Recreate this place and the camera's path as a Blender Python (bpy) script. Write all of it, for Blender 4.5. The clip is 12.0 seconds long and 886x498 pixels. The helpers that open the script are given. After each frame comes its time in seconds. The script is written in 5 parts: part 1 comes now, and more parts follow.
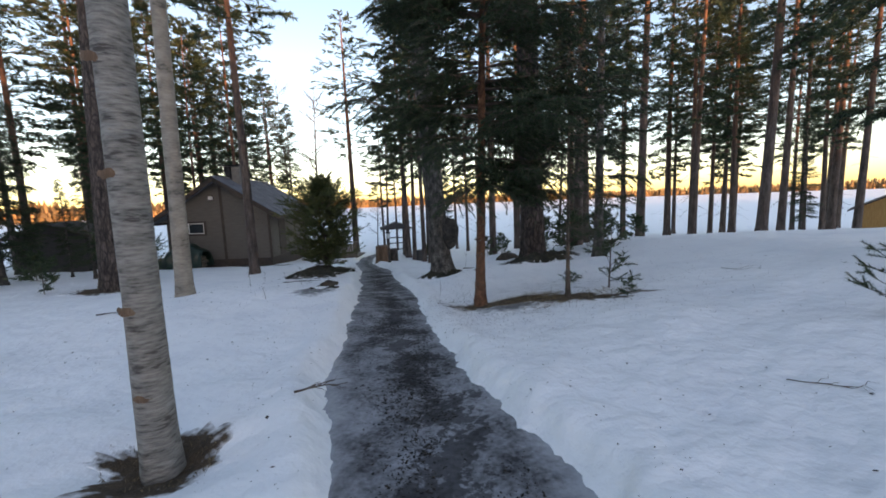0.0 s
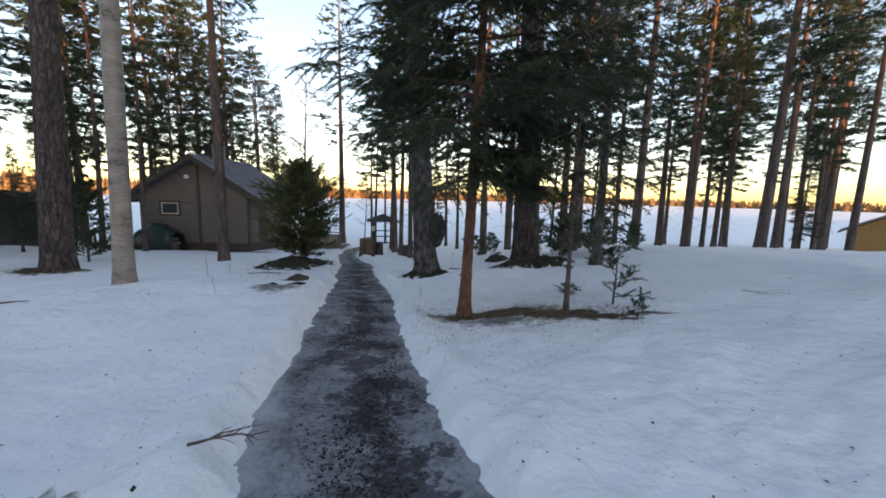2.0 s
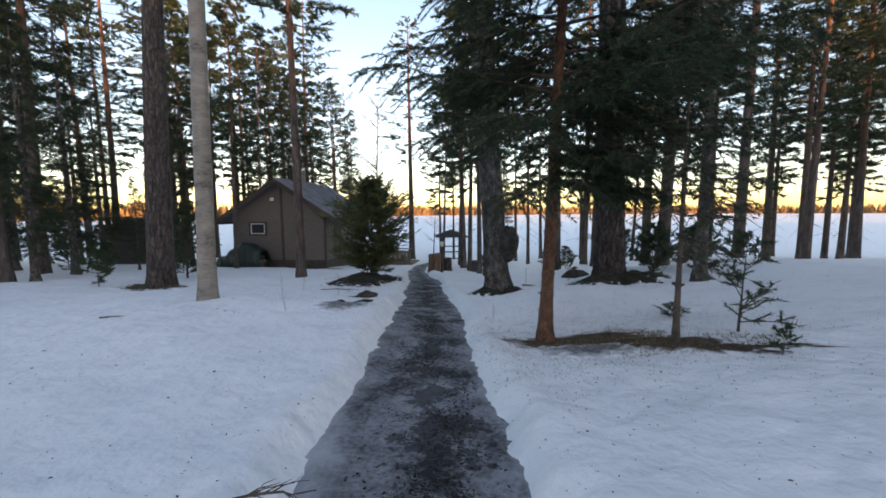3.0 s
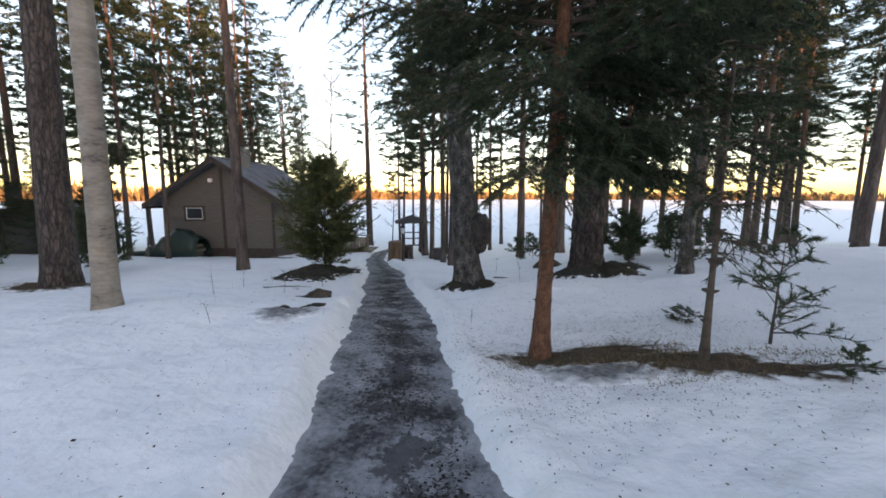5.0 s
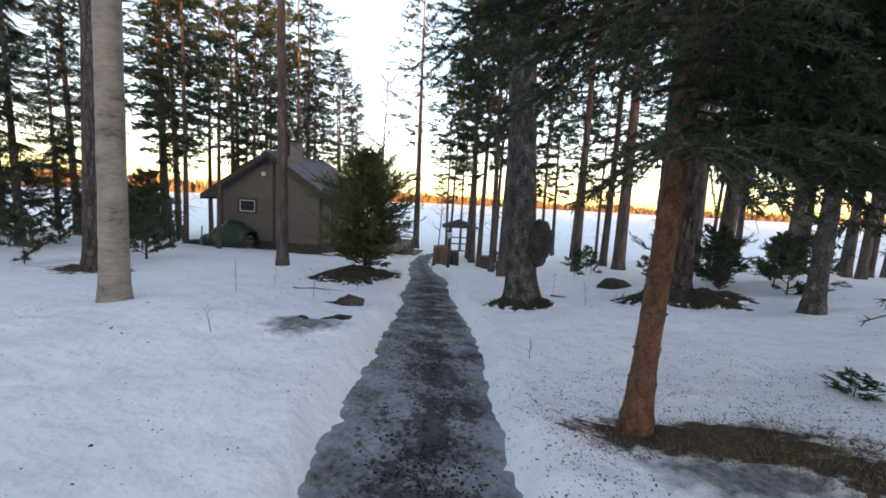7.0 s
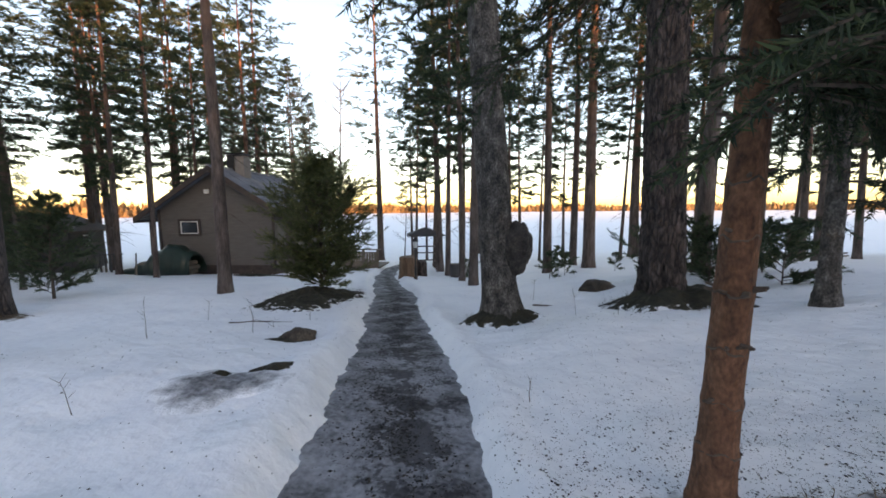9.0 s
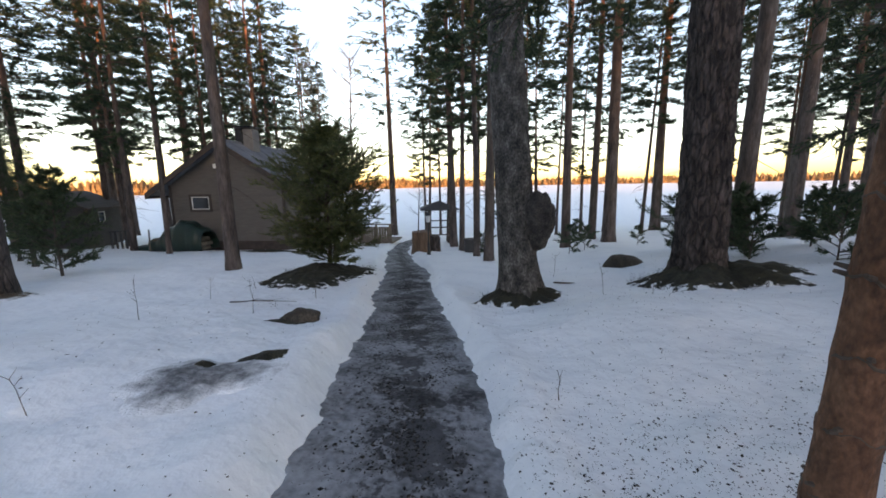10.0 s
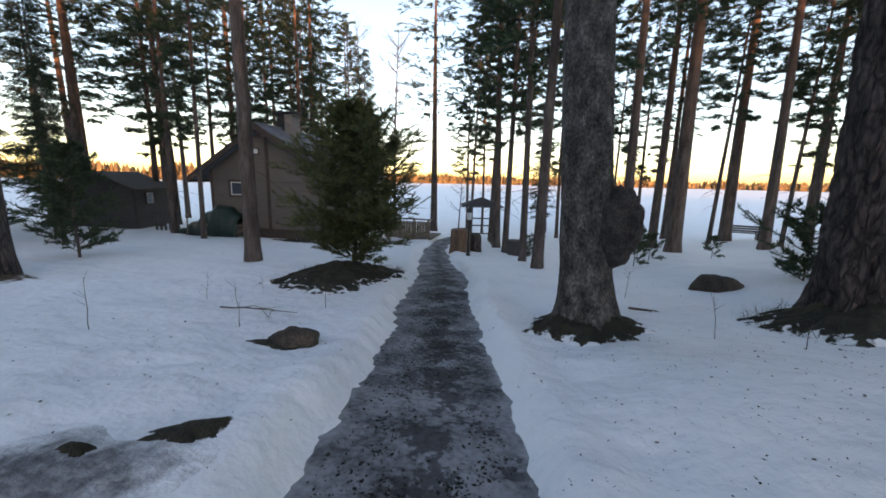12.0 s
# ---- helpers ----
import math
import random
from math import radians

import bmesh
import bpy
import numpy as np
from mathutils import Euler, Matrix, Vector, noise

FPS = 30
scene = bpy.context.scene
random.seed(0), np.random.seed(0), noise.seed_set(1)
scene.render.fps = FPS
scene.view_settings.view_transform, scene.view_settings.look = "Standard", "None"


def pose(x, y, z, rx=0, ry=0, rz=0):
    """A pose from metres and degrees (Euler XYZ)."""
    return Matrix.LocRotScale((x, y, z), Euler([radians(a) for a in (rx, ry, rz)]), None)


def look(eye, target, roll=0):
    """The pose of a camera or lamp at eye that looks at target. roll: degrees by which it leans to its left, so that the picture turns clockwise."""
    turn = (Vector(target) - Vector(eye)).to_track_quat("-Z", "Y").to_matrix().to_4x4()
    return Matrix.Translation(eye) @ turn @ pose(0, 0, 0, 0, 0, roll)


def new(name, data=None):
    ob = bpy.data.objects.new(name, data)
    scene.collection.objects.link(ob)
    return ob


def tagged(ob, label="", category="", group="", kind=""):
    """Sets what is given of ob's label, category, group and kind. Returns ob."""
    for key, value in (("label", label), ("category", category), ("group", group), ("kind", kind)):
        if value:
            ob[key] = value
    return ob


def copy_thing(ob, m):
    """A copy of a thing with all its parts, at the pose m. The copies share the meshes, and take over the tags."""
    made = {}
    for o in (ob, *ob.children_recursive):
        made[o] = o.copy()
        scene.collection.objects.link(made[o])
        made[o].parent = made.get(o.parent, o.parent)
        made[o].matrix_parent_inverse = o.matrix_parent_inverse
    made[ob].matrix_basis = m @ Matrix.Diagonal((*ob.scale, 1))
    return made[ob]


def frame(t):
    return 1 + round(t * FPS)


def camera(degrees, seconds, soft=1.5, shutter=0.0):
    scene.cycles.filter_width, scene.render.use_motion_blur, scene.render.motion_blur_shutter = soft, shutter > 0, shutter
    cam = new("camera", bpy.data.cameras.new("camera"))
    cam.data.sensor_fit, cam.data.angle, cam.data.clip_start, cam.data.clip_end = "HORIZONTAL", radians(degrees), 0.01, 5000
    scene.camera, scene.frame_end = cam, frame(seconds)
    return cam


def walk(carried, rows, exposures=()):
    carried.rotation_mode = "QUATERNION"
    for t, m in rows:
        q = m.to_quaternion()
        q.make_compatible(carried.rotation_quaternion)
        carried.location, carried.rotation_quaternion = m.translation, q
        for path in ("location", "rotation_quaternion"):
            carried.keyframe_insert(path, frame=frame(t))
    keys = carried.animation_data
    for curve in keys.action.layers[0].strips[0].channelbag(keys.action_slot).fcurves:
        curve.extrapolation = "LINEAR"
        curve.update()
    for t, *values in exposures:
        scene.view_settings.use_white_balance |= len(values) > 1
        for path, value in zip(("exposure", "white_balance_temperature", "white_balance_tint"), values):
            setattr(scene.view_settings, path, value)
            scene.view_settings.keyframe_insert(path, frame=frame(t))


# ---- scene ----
cam = camera(98.6, 12.0, soft=1.7)
# seconds, eye, target, roll
PATH = [
    (0, (0.136, 0.327, 1.421), (0.102, 2.311, 1.17), -2.1),
    (0.5, (0.162, 0.485, 1.437), (0.168, 2.479, 1.279), 2.7),
    (1, (0.229, 0.701, 1.407), (0.407, 2.674, 1.137), 0.5),
    (1.5, (0.239, 0.902, 1.406), (0.501, 2.868, 1.146), 4.3),
    (2, (0.228, 1.132, 1.371), (0.249, 3.113, 1.099), 1.6),
    (2.5, (0.187, 1.363, 1.341), (0.165, 3.356, 1.17), 2.4),
    (3, (0.151, 1.613, 1.297), (-0.185, 3.575, 1.102), -0.3),
    (5, (-0.133, 2.544, 1.311), (-0.25, 4.521, 1.035), 0.2),
    (5.5, (-0.198, 2.776, 1.304), (-0.641, 4.707, 1.03), -1.0),
    (6, (-0.271, 2.979, 1.266), (-0.629, 4.926, 0.982), -0.8),
    (6.5, (-0.231, 3.222, 1.254), (-0.613, 5.169, 0.999), -3.5),
    (7, (-0.292, 3.51, 1.218), (-0.647, 5.462, 0.964), 3.1),
    (9, (-0.426, 4.4, 1.165), (-0.611, 6.381, 0.957), -0.4),
    (9.5, (-0.434, 4.611, 1.112), (-0.614, 6.571, 0.758), 0.1),
    (10, (-0.462, 4.857, 1.098), (-0.72, 6.811, 0.76), -1.0),
    (10.5, (-0.503, 5.111, 1.068), (-0.728, 7.055, 0.654), 2.3),
    (11, (-0.524, 5.393, 1.033), (-0.999, 7.305, 0.685), 0.6),
    (11.5, (-0.59, 5.708, 1.023), (-0.889, 7.638, 0.592), 1.5),
    (12, (-0.668, 6.051, 1.005), (-1.128, 7.964, 0.648), 1.3),
]
walk(cam, [(t, look(eye, target, roll)) for t, eye, target, roll in PATH],
     exposures=[(0, 2.05, 6850, 23), (3, 2.08, 6850, 23), (5, 2.44, 7250, 25), (9.5, 2.35, 7150, 25), (11, 2.10, 6800, 23), (12, 2.14, 6800, 23)])

# ---- light ----
SUN_ELEV, SUN_AZ = 4.5, 158.0   # degrees; the way to the sun, clockwise from ahead (+y)
world = bpy.data.worlds.new("sky")
scene.world = world
world.use_nodes = True
wn = world.node_tree.nodes
sky = wn.new("ShaderNodeTexSky")
sky.sky_type = "NISHITA"
sky.sun_disc = False
sky.sun_elevation = radians(SUN_ELEV)
sky.sun_rotation = radians(SUN_AZ)
sky.altitude = 100
sky.air_density, sky.dust_density, sky.ozone_density = 0.8, 0.6, 0.8
wn["Background"].inputs["Strength"].default_value = 0.15
world.node_tree.links.new(sky.outputs["Color"], wn["Background"].inputs["Color"])

sun = new("sun", bpy.data.lights.new("sun", "SUN"))
sun.data.energy, sun.data.angle, sun.data.color = 2.6, radians(0.6), (1.0, 0.55, 0.25)
_a, _e = radians(SUN_AZ), radians(SUN_ELEV)
TO_SUN = Vector((math.sin(_a) * math.cos(_e), math.cos(_a) * math.cos(_e), math.sin(_e)))
sun.matrix_world = look(TO_SUN * 50, (0, 0, 0))

# ---- small tools ----
rng = np.random.default_rng(7)


def smooth(a, b, v):
    t = np.clip((v - a) / (b - a), 0, 1)
    return t * t * (3 - 2 * t)


class Geo:
    """Gathers vertices and faces of one mesh."""

    def __init__(self):
        self.v, self.f, self.n, self.m = [], [], 0, []

    def add(self, verts, faces, mat=0):
        verts = np.asarray(verts, float).reshape(-1, 3)
        self.v.append(verts)
        o = self.n
        self.f.extend([tuple(int(i) + o for i in f) for f in faces])
        self.m.extend([mat] * len(faces))
        self.n += len(verts)
        return self

    def tris(self, verts, mat=0):
        """Loose triangles, three rows each."""
        verts = np.asarray(verts, float).reshape(-1, 3)
        k = len(verts) // 3
        idx = np.arange(k * 3).reshape(-1, 3) + self.n
        self.v.append(verts)
        self.f.extend(map(tuple, idx.tolist()))
        self.m.extend([mat] * k)
        self.n += len(verts)
        return self

    def box(self, x0, y0, z0, x1, y1, z1, mat=0, bev=0.0, m=None):
        """A box, with its edges cut by bev."""
        bm = bmesh.new()
        bmesh.ops.create_cube(bm, size=1)
        for v in bm.verts:
            v.co = Vector(((x0 + x1) / 2 + v.co.x * (x1 - x0), (y0 + y1) / 2 + v.co.y * (y1 - y0), (z0 + z1) / 2 + v.co.z * (z1 - z0)))
        if bev:
            bmesh.ops.bevel(bm, geom=bm.edges[:], offset=bev, segments=1, affect="EDGES")
        return self.take(bm, mat, m)

    def take(self, bm, mat=0, m=None):
        if m is not None:
            bmesh.ops.transform(bm, matrix=m, verts=bm.verts)
        bm.verts.index_update()
        self.add([v.co[:] for v in bm.verts], [[v.index for v in f.verts] for f in bm.faces], mat)
        bm.free()
        return self

    def tube(self, pts, radii, sides=8, mat=0, cap=True, rough=0.0, seed=0.0):
        """A tapered tube along pts."""
        pts = np.asarray(pts, float)
        k = len(pts)
        d = np.gradient(pts, axis=0)
        d /= np.linalg.norm(d, axis=1)[:, None] + 1e-9
        ref = np.where(np.abs(d[:, 2:3]) > 0.9, np.array([[1.0, 0, 0]]), np.array([[0, 0, 1.0]]))
        u = np.cross(d, ref)
        u /= np.linalg.norm(u, axis=1)[:, None] + 1e-9
        w = np.cross(d, u)
        a = np.arange(sides) * 2 * np.pi / sides
        r = np.asarray(radii, float).reshape(-1, 1) * np.ones((1, sides))
        if rough:
            for i in range(k):
                for j in range(sides):
                    q = Vector((math.cos(a[j]) * 3, math.sin(a[j]) * 3, pts[i, 2] * 1.3 + seed))
                    r[i, j] *= 1 + rough * noise.noise(q)
        ring = pts[:, None, :] + r[..., None] * (np.cos(a)[None, :, None] * u[:, None, :] + np.sin(a)[None, :, None] * w[:, None, :])
        faces = [(i * sides + j, i * sides + (j + 1) % sides, (i + 1) * sides + (j + 1) % sides, (i + 1) * sides + j) for i in range(k - 1) for j in range(sides)]
        if cap:
            faces += [tuple(range(sides))[::-1], tuple(range((k - 1) * sides, k * sides))]
        return self.add(ring.reshape(-1, 3), faces, mat)

    def mesh(self, name, mats, shade=True):
        me = bpy.data.meshes.new(name)
        me.from_pydata(np.concatenate(self.v).tolist() if self.v else [], [], self.f)
        for mt in (mats if isinstance(mats, (list, tuple)) else [mats]):
            me.materials.append(mt)
        if self.m and max(self.m):
            me.polygons.foreach_set("material_index", self.m)
        if shade:
            me.polygons.foreach_set("use_smooth", [True] * len(me.polygons))
        me.update()
        return me


def part(name, geo, material, parent=None, label="", shade=False):
    """One mesh object under a thing or a part."""
    ob = new(name, geo.mesh(name, material, shade))
    if parent is not None:
        ob.parent = parent
    return tagged(ob, label)


def thing(name, x, y, z, label, category, group="", turn=0.0):
    """An empty at a thing's base that carries its parts."""
    ob = new(name)
    ob.empty_display_size = 0.2
    ob.matrix_basis = pose(x, y, z, 0, 0, turn)
    return tagged(ob, label, category, group)


def blades(pos, way, count, length, width, spread, r=rng, droop=0.0):
    """Narrow triangles that fan out from each place along its way."""
    pos, way = np.repeat(pos, count, 0), np.repeat(way, count, 0)
    d = way + r.normal(0, spread, pos.shape)
    d[:, 2] -= droop
    d /= np.linalg.norm(d, axis=1)[:, None] + 1e-9
    s = np.cross(d, r.normal(0, 1, pos.shape))
    s /= np.linalg.norm(s, axis=1)[:, None] + 1e-9
    ln = length * r.uniform(0.7, 1.25, (len(pos), 1))
    return np.stack([pos - s * width / 2, pos + s * width / 2, pos + d * ln], 1).reshape(-1, 3)


# ---- the lie of the land ----
PATH_Y = np.array([-6.0, -3, 0, 1, 2.3, 3.5, 4.3, 5, 6, 7, 8, 9, 10, 11.5, 13, 16, 21, 26, 32])
PATH_X = np.array([0.5, 0.4, 0.28, 0.22, 0.06, -0.25, -0.45, -0.65, -0.87, -1.02, -1.22, -1.46, -1.68, -2.07, -2.35, -3.3, -4.6, -5.4, -5.6])
LAKE_Z = -3.0


def path_x(y):
    return np.interp(y, PATH_Y, PATH_X)


def land(x, y):
    """Height of the snow without path and fine relief."""
    x, y = np.asarray(x, float), np.asarray(y, float)
    b = np.where(y < 14, 0.2 - 0.075 * np.maximum(y, -4), np.where(y < 20, -0.85 - 0.125 * (y - 14), -1.6 - 0.088 * (y - 20)))
    b = b + 0.14 * np.clip(x, 0, 6) * smooth(-2, 5, y) * (1 - smooth(11, 22, y)) + 0.4 * smooth(6, 12, x) * smooth(12, 20, y)
    b = b + 0.28 * np.exp(-((x + 3.9) ** 2 / 8 + (y - 6.8) ** 2 / 4))
    b = b + 0.2 * smooth(1, 4, x) * smooth(15, 20, y)
    b = b + 0.27 * np.exp(-((x - 0.95) ** 2 / 1.3 + (y - 8.4) ** 2 / 1.2))
    return np.maximum(b, LAKE_Z)


# trunks that stand in a hollow of melted snow: place, width, depth
WELLS = [(-1.6, 2.37, 0.32, 0.17), (0.58, 6.05, 0.35, 0.05), (-0.15, 10.25, 0.55, 0.08), (2.34, 10.3, 0.7, 0.05), (-3.9, 12.45, 0.7, 0.05),
         (-8.43, 9.75, 0.7, 0.06), (-6.39, 12.6, 0.3, 0.04), (-2.62, 8.75, 0.35, 0.05)]


def fine(x, y):
    return 0.05 * noise.noise(Vector((x * 0.7, y * 0.7, 3.1))) + 0.036 * noise.noise(Vector((x * 2.1, y * 2.1, 7.7))) + 0.016 * noise.noise(Vector((x * 7, y * 7, 1.7)))


def ground(x, y):
    """Height of the snow surface at one place."""
    z = float(land(x, y))
    if -8 < y < 34:
        wob = 0.07 * noise.noise(Vector((x * 1.1, y * 1.1, 5.0))) + 0.05 * noise.noise(Vector((x * 5, y * 5, 9.0))) + 0.03 * noise.noise(Vector((x * 14, y * 14, 9.0)))
        off = x - float(path_x(y))
        dist = abs(off) + wob
        half = 0.56 + 0.05 * (1 - float(smooth(2.5, 4.0, y))) - 0.012 * min(max(y - 7, 0), 8)
        half += 0.24 * math.exp(-((y - 3.5) / 0.75) ** 2) if off < 0 else 0.13 * math.exp(-((y - 2.0) / 0.8) ** 2)
        z -= 0.17 * (1 - float(smooth(half - 0.07, half + 0.17, dist)))
        z += 0.045 * math.exp(-((dist - half - 0.27) / 0.15) ** 2)
    for wx, wy, w, d in WELLS:
        if abs(x - wx) < 3 * w and abs(y - wy) < 3 * w:
            z -= d * math.exp(-((x - wx) ** 2 + (y - wy) ** 2) / w ** 2)
    if abs(x) < 60 and y < 60:
        z += fine(x, y)
    return z


def on(x, y, lift=0.0):
    return (x, y, ground(x, y) + lift)

# ---- materials ----


def mat(name, ramp, scale=4.0, detail=6.0, rough=0.8, bump=0.3, bump_scale=30.0, stretch=(1, 1, 1), metal=0.0, fine_mix=0.35, fine_scale=40.0, spec=0.5, distance=0.02):
    """A surface with a coarse noise through a colour ramp, a fine grain on top and a bump."""
    m = bpy.data.materials.new(name)
    m.use_nodes = True
    nt = m.node_tree
    b = nt.nodes["Principled BSDF"]
    co = nt.nodes.new("ShaderNodeTexCoord")
    mp = nt.nodes.new("ShaderNodeMapping")
    mp.inputs["Scale"].default_value = stretch
    nt.links.new(co.outputs["Object"], mp.inputs["Vector"])
    n1 = nt.nodes.new("ShaderNodeTexNoise")
    n1.inputs["Scale"].default_value, n1.inputs["Detail"].default_value = scale, detail
    n2 = nt.nodes.new("ShaderNodeTexNoise")
    n2.inputs["Scale"].default_value, n2.inputs["Detail"].default_value = fine_scale, 4
    for n in (n1, n2):
        nt.links.new(mp.outputs["Vector"], n.inputs["Vector"])
    mx = nt.nodes.new("ShaderNodeMix")
    mx.inputs["Factor"].default_value = fine_mix
    nt.links.new(n1.outputs["Fac"], mx.inputs["A"])
    nt.links.new(n2.outputs["Fac"], mx.inputs["B"])
    cr = nt.nodes.new("ShaderNodeValToRGB")
    el = cr.color_ramp.elements
    while len(el) < len(ramp):
        el.new(0.5)
    for e, (p, c) in zip(el, ramp):
        e.position, e.color = p, (*c, 1)
    nt.links.new(mx.outputs["Result"], cr.inputs["Fac"])
    nt.links.new(cr.outputs["Color"], b.inputs["Base Color"])
    b.inputs["Roughness"].default_value, b.inputs["Metallic"].default_value = rough, metal
    b.inputs["Specular IOR Level"].default_value = spec
    if bump:
        nb = nt.nodes.new("ShaderNodeTexNoise")
        nb.inputs["Scale"].default_value, nb.inputs["Detail"].default_value = bump_scale, 5
        nt.links.new(mp.outputs["Vector"], nb.inputs["Vector"])
        bp = nt.nodes.new("ShaderNodeBump")
        bp.inputs["Strength"].default_value, bp.inputs["Distance"].default_value = bump, distance
        nt.links.new(nb.outputs["Fac"], bp.inputs["Height"])
        nt.links.new(bp.outputs["Normal"], b.inputs["Normal"])
    return m


def plated(m, scale, stretch, width, depth):
    """Bark plates: cracks between the cells of a stretched Voronoi pattern, darker and sunk."""
    nt = m.node_tree
    b = nt.nodes["Principled BSDF"]
    co = nt.nodes.new("ShaderNodeTexCoord")
    mp = nt.nodes.new("ShaderNodeMapping")
    mp.inputs["Scale"].default_value = stretch
    nt.links.new(co.outputs["Object"], mp.inputs["Vector"])
    nz = nt.nodes.new("ShaderNodeTexNoise")
    nz.inputs["Scale"].default_value, nz.inputs["Detail"].default_value = 6.0, 4
    nt.links.new(mp.outputs["Vector"], nz.inputs["Vector"])
    ad = nt.nodes.new("ShaderNodeMix")
    ad.data_type = "VECTOR"
    ad.inputs["Factor"].default_value = 0.16
    nt.links.new(mp.outputs["Vector"], ad.inputs["A"])
    nt.links.new(nz.outputs["Color"], ad.inputs["B"])
    vo = nt.nodes.new("ShaderNodeTexVoronoi")
    vo.feature = "DISTANCE_TO_EDGE"
    vo.inputs["Scale"].default_value = scale
    nt.links.new(ad.outputs["Result"], vo.inputs["Vector"])
    mr = nt.nodes.new("ShaderNodeMapRange")
    mr.inputs["From Max"].default_value = width
    mr.inputs["To Min"].default_value = 0.42
    nt.links.new(vo.outputs["Distance"], mr.inputs["Value"])
    old = b.inputs["Base Color"].links[0].from_socket
    mx = nt.nodes.new("ShaderNodeMix")
    mx.data_type, mx.blend_type = "RGBA", "MULTIPLY"
    mx.inputs["Factor"].default_value = 1.0
    nt.links.new(old, mx.inputs["A"])
    nt.links.new(mr.outputs["Result"], mx.inputs["B"])
    nt.links.new(mx.outputs["Result"], b.inputs["Base Color"])
    bp = nt.nodes.new("ShaderNodeBump")
    bp.inputs["Strength"].default_value, bp.inputs["Distance"].default_value = 1.0, depth
    nt.links.new(mr.outputs["Result"], bp.inputs["Height"])
    if b.inputs["Normal"].links:
        nt.links.new(b.inputs["Normal"].links[0].from_socket, bp.inputs["Normal"])
    nt.links.new(bp.outputs["Normal"], b.inputs["Normal"])
    return m


def by_height(m, low, high, ramp):
    """Blend the colour of m towards a second ramp between two heights of the thing (bark that changes up the trunk)."""
    nt = m.node_tree
    b = nt.nodes["Principled BSDF"]
    old = b.inputs["Base Color"].links[0].from_socket
    co = nt.nodes.new("ShaderNodeTexCoord")
    sp = nt.nodes.new("ShaderNodeSeparateXYZ")
    nt.links.new(co.outputs["Object"], sp.inputs["Vector"])
    nz = nt.nodes.new("ShaderNodeTexNoise")
    nz.inputs["Scale"].default_value = 3.0
    nt.links.new(co.outputs["Object"], nz.inputs["Vector"])
    ad = nt.nodes.new("ShaderNodeMath")
    ad.operation = "MULTIPLY_ADD"
    ad.inputs[1].default_value = (high - low) * 0.6
    nt.links.new(nz.outputs["Fac"], ad.inputs[0])
    nt.links.new(sp.outputs["Z"], ad.inputs[2])
    mr = nt.nodes.new("ShaderNodeMapRange")
    mr.inputs["From Min"].default_value, mr.inputs["From Max"].default_value = low, high
    nt.links.new(ad.outputs["Value"], mr.inputs["Value"])
    cr = nt.nodes.new("ShaderNodeValToRGB")
    for e, (p, c) in zip(cr.color_ramp.elements, ramp):
        e.position, e.color = p, (*c, 1)
    nt.links.new(nz.outputs["Fac"], cr.inputs["Fac"])
    mx = nt.nodes.new("ShaderNodeMix")
    mx.data_type = "RGBA"
    nt.links.new(mr.outputs["Result"], mx.inputs["Factor"])
    nt.links.new(old, mx.inputs["A"])
    nt.links.new(cr.outputs["Color"], mx.inputs["B"])
    nt.links.new(mx.outputs["Result"], b.inputs["Base Color"])
    return m


def leafy(name, ramp):
    """Needles: colour by island, a little light passes through."""
    m = bpy.data.materials.new(name)
    m.use_nodes = True
    nt = m.node_tree
    b = nt.nodes["Principled BSDF"]
    ge = nt.nodes.new("ShaderNodeNewGeometry")
    cr = nt.nodes.new("ShaderNodeValToRGB")
    el = cr.color_ramp.elements
    while len(el) < len(ramp):
        el.new(0.5)
    for e, (p, c) in zip(el, ramp):
        e.position, e.color = p, (*c, 1)
    nt.links.new(ge.outputs["Random Per Island"], cr.inputs["Fac"])
    nt.links.new(cr.outputs["Color"], b.inputs["Base Color"])
    b.inputs["Roughness"].default_value = 0.65
    b.inputs["Specular IOR Level"].default_value = 0.3
    return m


def melt(name, ramp, scale, fine_scale, low=0.6, high=0.86):
    """Bare ground that gives way to snow towards the rim of its patch, by the patch's own measure "core"."""
    m = mat(name, ramp, scale, 8, 0.9, 0.8, 50, fine_mix=0.5, fine_scale=fine_scale)
    nt = m.node_tree
    b = nt.nodes["Principled BSDF"]
    old = b.inputs["Base Color"].links[0].from_socket
    at = nt.nodes.new("ShaderNodeAttribute")
    at.attribute_name = "core"
    co = nt.nodes.new("ShaderNodeTexCoord")
    nz = nt.nodes.new("ShaderNodeTexNoise")
    nz.inputs["Scale"].default_value, nz.inputs["Detail"].default_value = 9.0, 8
    nt.links.new(co.outputs["Object"], nz.inputs["Vector"])
    ad = nt.nodes.new("ShaderNodeMath")
    ad.operation = "ADD"
    nt.links.new(at.outputs["Fac"], ad.inputs[0])
    nt.links.new(nz.outputs["Fac"], ad.inputs[1])
    mr = nt.nodes.new("ShaderNodeMapRange")
    mr.inputs["From Min"].default_value, mr.inputs["From Max"].default_value = low, high
    nt.links.new(ad.outputs["Value"], mr.inputs["Value"])
    mx = nt.nodes.new("ShaderNodeMix")
    mx.data_type = "RGBA"
    mx.inputs["A"].default_value = (0.87, 0.885, 0.905, 1)
    nt.links.new(mr.outputs["Result"], mx.inputs["Factor"])
    nt.links.new(old, mx.inputs["B"])
    nt.links.new(mx.outputs["Result"], b.inputs["Base Color"])
    return m


